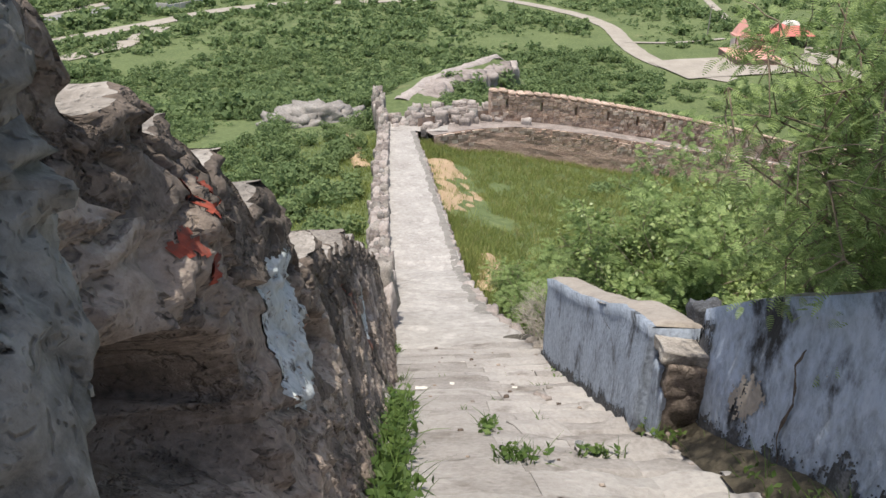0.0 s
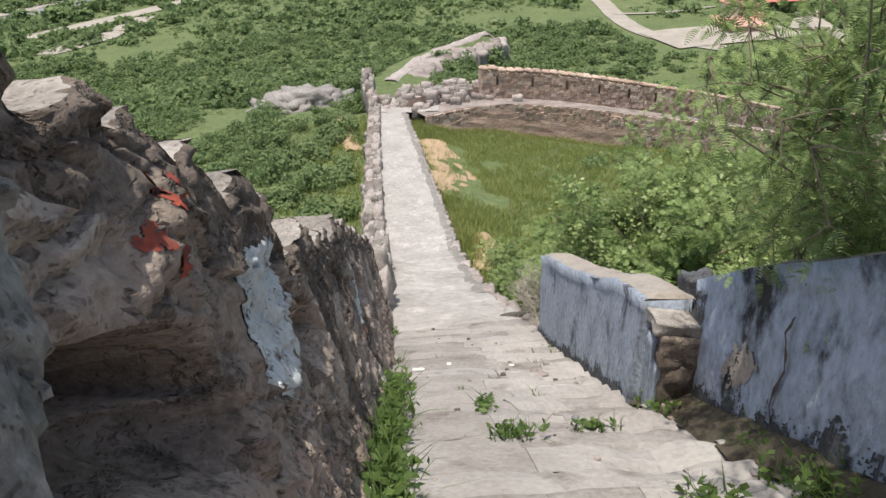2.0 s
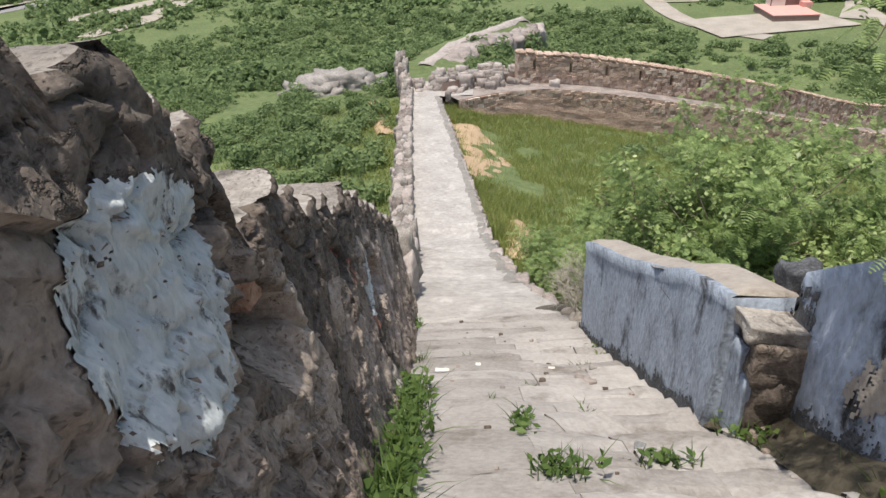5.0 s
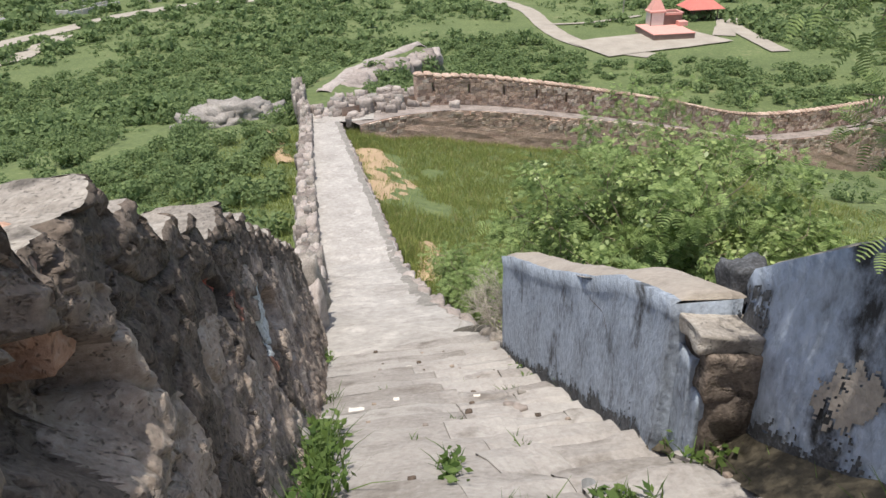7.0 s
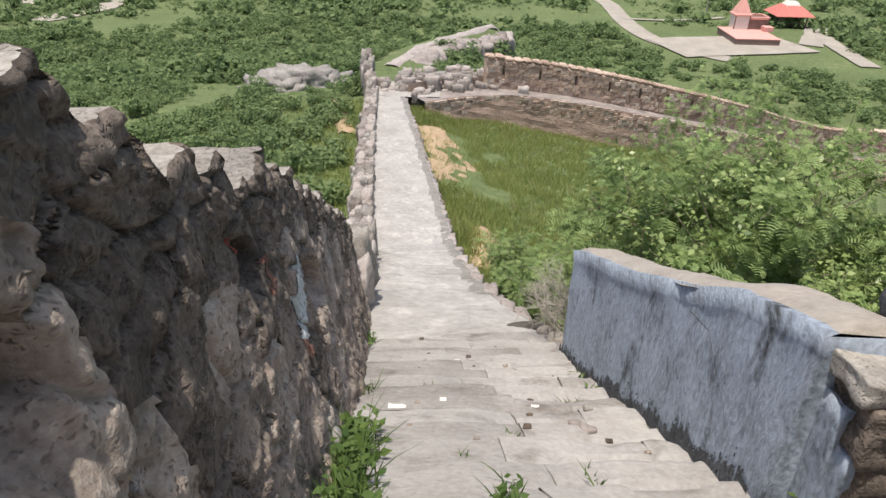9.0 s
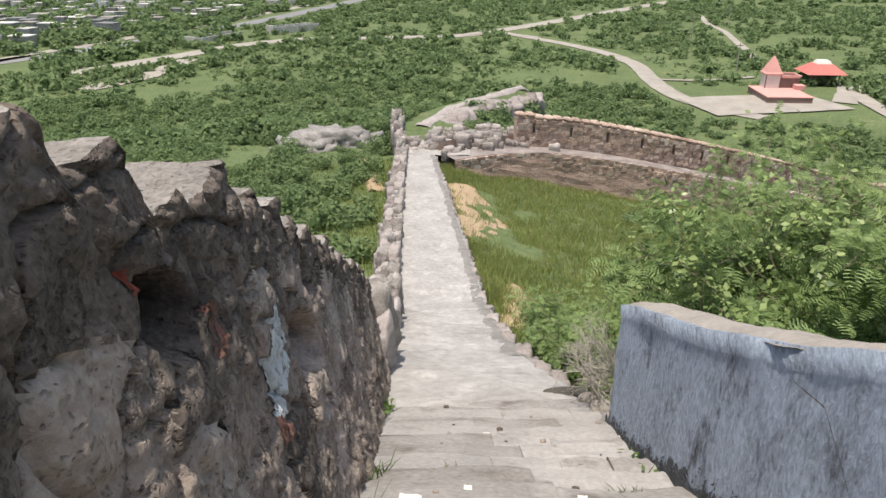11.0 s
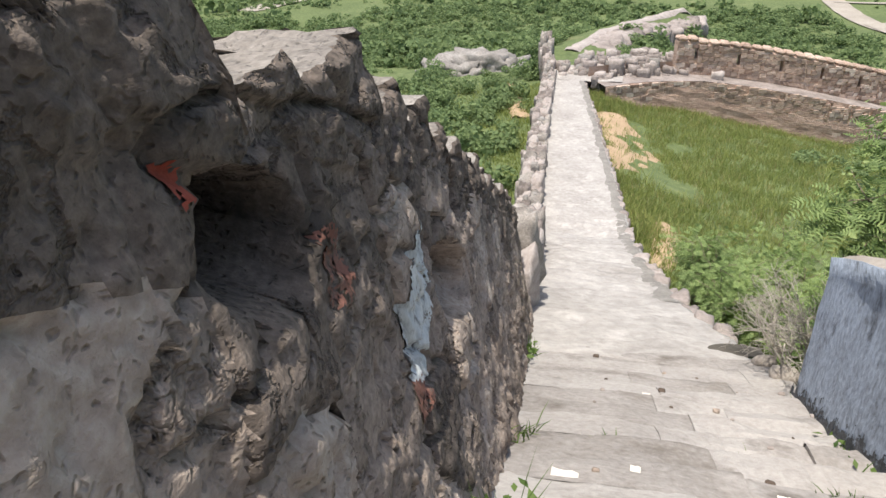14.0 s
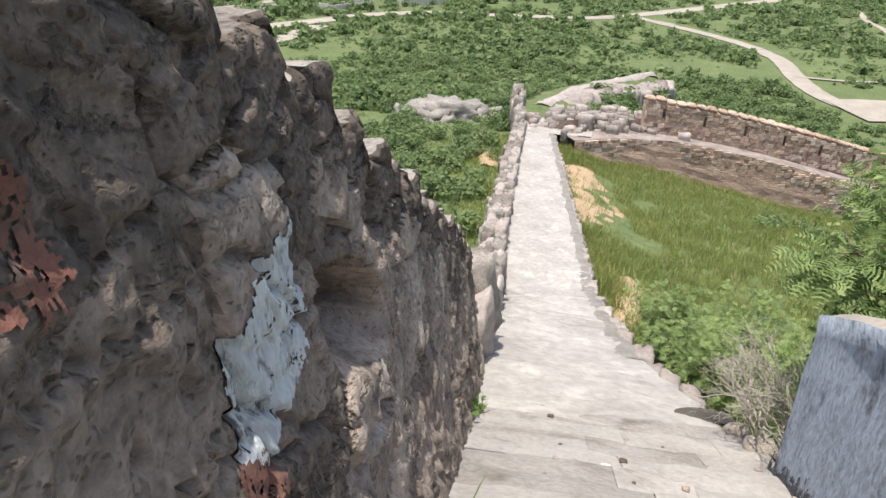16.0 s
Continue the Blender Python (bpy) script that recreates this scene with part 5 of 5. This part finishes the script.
def thorn_twigs(base, height, seed, label):
    r = random.Random(seed)
    ob = thing("dead_shrub", base, label, "shrub")
    verts, faces = [], []

    def grow(p, d, length, rad, depth):
        nonlocal verts, faces
        q = p + d * length
        v, f = tube(bent(p, q, r, 0.15, 3), rad, rad * 0.6, 5)
        o = len(verts)
        verts.extend(v), faces.extend(tuple(o + i for i in g) for g in f)
        if depth:
            for _ in range(3):
                nd = (d + Vector((r.gauss(0, 0.75), r.gauss(0, 0.75), r.gauss(0, 0.5)))).normalized()
                grow(p.lerp(q, r.uniform(0.5, 1)), nd, length * r.uniform(0.55, 0.8), rad * 0.62, depth - 1)

    for _ in range(5):
        verts, faces = [], []
        grow(Vector((r.uniform(-0.1, 0.1), r.uniform(-0.15, 0.15), -0.1)), Vector((r.gauss(-0.15, 0.35), r.gauss(0, 0.35), 1)).normalized(), height * 0.42, 0.012, 4)
        mesh_part("branch", verts, faces, TWIG, ob, "", True)
    return ob


thorn_twigs((1.32, 9.15, -5.1), 1.1, 4, "bare bleached thorny twigs at the wall's end")
thorn_twigs((1.55, 9.7, -5.4), 1.2, 9, "bare bleached thorny twigs in the shrub")
thorn_twigs((1.6, 9.3, -5.2), 1.3, 12, "bare bleached thorny twigs behind the wall")


# ---- grass and weeds ----
def blades(points, height, width, lean=0.35):
    n = len(points)
    a = nrng.uniform(0, 6.283, n)
    side = np.stack([np.cos(a), np.sin(a), 0 * a], 1) * (width / 2)
    h = (height * nrng.uniform(0.5, 1.3, n))[:, None]
    tip = points + np.concatenate([nrng.normal(0, lean, (n, 2)), np.ones((n, 1))], 1) * h
    midp = points + (tip - points) * (0.5, 0.5, 0.62)
    return np.concatenate([np.stack([points - side, points + side, midp + side * 0.7, midp - side * 0.7], 1), np.stack([midp - side * 0.7, midp + side * 0.7, tip + side * 0.1, tip - side * 0.1], 1)])


def grass_field(name, count, where, height, width, material, label):
    r = random.Random(count)
    pts = []
    while len(pts) < count:
        x, y = where(r)
        if x is None:
            continue
        z = land(x, y)
        for _ in range(6):
            pts.append((x + r.gauss(0, 0.12), y + r.gauss(0, 0.12), z - 0.03))
    return tagged(quads_object(name, blades(np.array(pts), height, width), material), label, "grass", kind="stuff")


def right_slope(r):
    y = 9 + 42 * r.random() ** 0.8
    x = path_right(min(y, 45)) + 0.1 + 26 * r.random() ** 1.7
    if not inside_court(x, y) or nz(x, y, 4, 0.3) < -0.55 or (y > 29 and y < 41 and x - path_right(y) < 3.0 and r.random() < 0.9):
        return None, None
    return x, y


def left_slope(r):
    y = 10 + 40 * r.random()
    x = path_left(min(y, 45)) - 1.2 - 12 * r.random() ** 1.5
    return x, y


grass_field("grass_slope", 110000, right_slope, 0.34, 0.026, GRASS, "lush green grass on the slope below the ramp")
grass_field("dry_grass", 26000, right_slope, 0.3, 0.022, DRYGRASS, "straw-coloured grass among the green")
grass_field("grass_outside", 20000, left_slope, 0.3, 0.03, GRASS, "green grass beyond the ruined parapet")
scatter("scrub_inside", 70, 18, 78, (0.4, 1.1), 6, 80, 0.1, "low green bushes on the grassy slope", 0.9, lambda x, y: inside_court(x, y) and x - path_right(min(y, 45)) > 4)


def weed_clump(place, spread, n, height, label="green weeds growing from the joints", leafy_=True, name="weeds"):
    ob = thing(name, place, label, "weeds", "weeds on the steps")
    height, n = height * 0.85, int(n * 0.85)
    p = np.concatenate([nrng.normal(0, 1, (n, 2)) * spread, np.zeros((n, 1))], 1)
    p[:, 2] = -p[:, 1] * 0.55 - 0.02
    q = [blades(p, height, 0.011, 0.55)]
    if leafy_:
        k = nrng.uniform(0.2, 1.0, (n, 1))
        q.append(leaf_quads(p + (0, 0, height) * k + nrng.normal(0, 0.25, (n, 3)) * (height * 0.6, height * 0.6, 0.0), nrng.normal(0, 0.5, (n, 3)) + (0, 0, 1), 0.028 + height * 0.05, 2.0))
    quads_object("foliage", q, WEED, ob)
    return ob


for x, y, sp, n, h, lf in ((0.2, 4.35, (0.03, 0.13), 60, 0.12, True), (0.36, 3.45, (0.09, 0.07), 90, 0.13, True), (0.95, 3.75, (0.08, 0.04), 60, 0.11, True), (0.68, 4.75, (0.03, 0.06), 22, 0.1, False),
                           (1.45, 5.75, (0.05, 0.18), 70, 0.13, True), (1.22, 7.3, (0.05, 0.25), 70, 0.12, True), (1.38, 6.4, (0.04, 0.2), 60, 0.12, False), (1.55, 4.25, (0.07, 0.14), 80, 0.13, True),
                           (1.72, 4.45, (0.05, 0.06), 50, 0.26, True), (1.78, 3.7, (0.07, 0.16), 90, 0.16, True), (1.83, 3.0, (0.08, 0.22), 160, 0.2, True), (1.75, 2.4, (0.12, 0.15), 120, 0.18, True), (1.2, 2.35, (0.1, 0.06), 50, 0.12, True),
                           (1.5, 4.9, (0.04, 0.12), 60, 0.16, False), (-0.74, 6.5, (0.04, 0.09), 40, 0.13, False), (-1.03, 8.7, (0.04, 0.14), 60, 0.16, True), (-0.3, 6.7, (0.05, 0.03), 12, 0.05, False), (0.55, 6.9, (0.05, 0.02), 14, 0.06, False), (0.3, 5.5, (0.06, 0.02), 16, 0.05, False), (0.0, 5.0, (0.04, 0.03), 14, 0.06, False), (0.9, 6.45, (0.08, 0.02), 22, 0.07, False)):
    weed_clump((x, y, tread(x, y)), sp, n, h, "green weeds growing from the joints of the steps", lf)
for x, y in ((-0.5, 3.1), (-0.53, 3.45), (-0.54, 3.8), (-0.57, 4.15), (-0.6, 4.5), (-0.64, 4.9), (-0.68, 5.25), (-0.42, 2.7), (-0.38, 2.3)):
    weed_clump((x + 0.07, y, tread(x + 0.07, y)), (0.05, 0.12), 95, 0.24, "leafy green weeds along the foot of the wall")

# ---- paint on the stones ----
skin_tree = BVHTree.FromPolygons([Vector(v) for v in face_verts], face_faces)


def painted(name, outline, material, label, ragged=0.25, grid=0.006):
    """A thin coat of paint that follows the stones within an outline on the wall."""
    ys, zs = [p[0] for p in outline], [p[1] for p in outline]
    cy, cz = sum(ys) / len(ys), sum(zs) / len(zs)

    def inside(y, z):
        y, z = y + 0.02 * nz(y, z, 6, 14) + 0.022 * nz(y, z, 26, 60), z + 0.02 * nz(y, z, 16, 14) + 0.022 * nz(y, z, 36, 60)
        hit = False
        for (ay, az), (by, bz) in zip(outline, outline[1:] + outline[:1]):
            if (az > z) != (bz > z) and y < (by - ay) * (z - az) / (bz - az) + ay:
                hit = not hit
        return hit and fbm(y, z, 3, 30, 4) > -1.0 + ragged * 0.9 and nz(y * 2.2, z * 0.4, 13, 40) > -0.8 + ragged * 0.5

    verts, faces, index = [], [], {}

    def vert(i, j):
        if (i, j) not in index:
            y, z = min(ys) + i * grid, min(zs) + j * grid
            spot = skin_tree.ray_cast(Vector((1.5, y, z)), Vector((-1, 0, 0)))[0]
            x = spot.x + 0.007 if spot else wall_face(y, z) + 0.01
            index[i, j] = len(verts)
            verts.append((x, y, z))
        return index[i, j]

    for i in range(int((max(ys) - min(ys)) / grid)):
        for j in range(int((max(zs) - min(zs)) / grid)):
            if inside(min(ys) + (i + 0.5) * grid, min(zs) + (j + 0.5) * grid):
                faces.append((vert(i, j), vert(i + 1, j), vert(i + 1, j + 1), vert(i, j + 1)))
    return mesh_part(name, verts, faces, material, wall_left, label, True)


painted("whitewash", [(2.25, 0.1), (2.48, -0.06), (2.5, -0.3), (2.2, -0.5), (2.02, -0.45), (1.8, -0.25), (1.7, -0.02), (1.78, 0.14), (1.98, 0.19)], WHITEPAINT, "flaking pale whitewash patch")
painted("whitewash", [(5.57, -1.97), (5.62, -2.12), (5.55, -2.31), (5.4, -2.35), (5.18, -2.33), (5.1, -2.26), (5.14, -2.08), (5.3, -2.0)], WHITEPAINT, "flaking white patch", 0.45)
painted("red_mark", [(1.19, 0.62), (1.285, 0.565), (1.27, 0.66)], REDPAINT, "red painted triangle", 0.0, 0.008)
painted("red_mark", [(1.45, 0.685), (1.51, 0.65), (1.53, 0.6), (1.46, 0.575), (1.42, 0.62)], REDPAINT, "red painted leaf shape", 0.0, 0.008)
painted("red_mark", [(1.37, 0.68), (1.42, 0.635), (1.36, 0.6), (1.32, 0.65)], REDPAINT, "red painted leaf shape", 0.0, 0.008)
painted("red_mark", [(1.31, 0.69), (1.34, 0.73), (1.4, 0.71), (1.37, 0.665)], REDPAINT, "red painted leaf shape", 0.1, 0.008)
painted("red_mark", [(1.28, 0.55), (1.38, 0.565), (1.38, 0.5), (1.3, 0.495)], REDPAINT, "faded red painted shape", 0.3, 0.008)
painted("red_mark", [(5.08, -2.25), (5.2, -2.32), (5.24, -2.42), (5.1, -2.44), (5.02, -2.34)], REDFADED, "faded red streak", 0.7)
painted("red_mark", [(4.74, -1.58), (4.82, -1.6), (4.84, -1.7), (4.76, -1.77), (4.68, -1.74)], REDFADED, "faded red stain", 0.95)
painted("red_mark", [(4.29, -1.26), (4.33, -1.25), (4.34, -1.3), (4.3, -1.31)], REDPAINT, "small red painted spot", 0.1)
painted("red_mark", [(4.72, -1.68), (4.86, -1.7), (4.84, -1.76), (4.74, -1.8)], REDFADED, "faded red stain", 1.05)

# ---- small things ----
cup = thing("cup", (0.87, 3.97, tread(0.87, 3.97) - 0.003), "small crushed clear plastic cup on a step", "cup")
bm = bmesh.new()
bmesh.ops.create_cone(bm, cap_ends=False, segments=14, radius1=0.028, radius2=0.036, depth=0.07, matrix=Matrix.Translation((0, 0, 0.035)))
bmesh.ops.create_circle(bm, cap_ends=True, segments=14, radius=0.028)
for v in bm.verts:
    v.co.x += 0.01 * nz(v.co.x, v.co.y, v.co.z, 30)
part("cup_body", bm, METAL, cup)
for x, y, s, mt, lb in ((0.86, 5.66, 0.055, RUBBLE, "broken brown stone lying on the steps"), (0.78, 5.72, 0.04, RUBBLE, "broken brown stone lying on the steps"), (0.9, 4.0, 0.035, MORTAR, "dark pebble on a step"), (0.95, 6.1, 0.03, ROCKPALE, "pale pebble on a step"),
                        (-0.82, 4.95, 0.17, ROCKPALE, "smooth grey boulder at the wall's foot"), (1.2, 8.95, 0.12, BAREPLASTER, "loose stone at the wall's end"), (1.1, 9.3, 0.1, BAREPLASTER, "loose stone at the wall's end")):
    st = thing("loose_stone", (x, y, tread(x, y)), lb, "stone")
    part("stone_body", rough_block((-s, -s * 0.7, -0.06), (s, s * 0.7, s * 0.75), 3, 0.7, 0.03, x * 7 + y, 9), mt, st)
drng = random.Random(77)
for k in range(46):
    y = drng.uniform(2.2, 9.0)
    x = path_left(y) + 0.15 + (path_right(y) - path_left(y) - 0.25) * drng.random() ** 0.7
    s = drng.uniform(0.008, 0.028)
    st = thing("pebble", (x, y, tread(x, y)), "small brown pebble on the steps", "stone", "pebbles on the steps")
    part("stone_body", rough_block((-s, -s * 0.8, -0.006), (s, s * 0.8, s * 0.8), 2, 0.6, 0.006, k, 30), (MORTAR, RUBBLE, STONE)[k % 3], st)
for x, y, w, h in ((-0.45, 6.02, 0.13, 0.05), (-0.12, 6.2, 0.05, 0.04), (0.58, 6.25, 0.06, 0.03), (0.0, 7.9, 0.06, 0.02), (1.62, 3.5, 0.1, 0.05), (1.75, 3.3, 0.07, 0.1)):
    scrap = thing("paper_scrap", (x, y, tread(x, y) + 0.006), "torn scrap of white paper on the steps", "litter")
    vs = [(w * (i / 4 - 0.5), h * (j / 2 - 0.5) * (1 + 0.6 * nz(i, j, x)), 0.006 * nz(i, j, y * 3) + 0.004) for i in range(5) for j in range(3)]
    ob = mesh_part("sheet", vs, [(i * 3 + j, (i + 1) * 3 + j, (i + 1) * 3 + j + 1, i * 3 + j + 1) for i in range(4) for j in range(2)], CREAM, scrap)
    md = ob.modifiers.new("thickness", "SOLIDIFY")
    md.thickness = 0.002
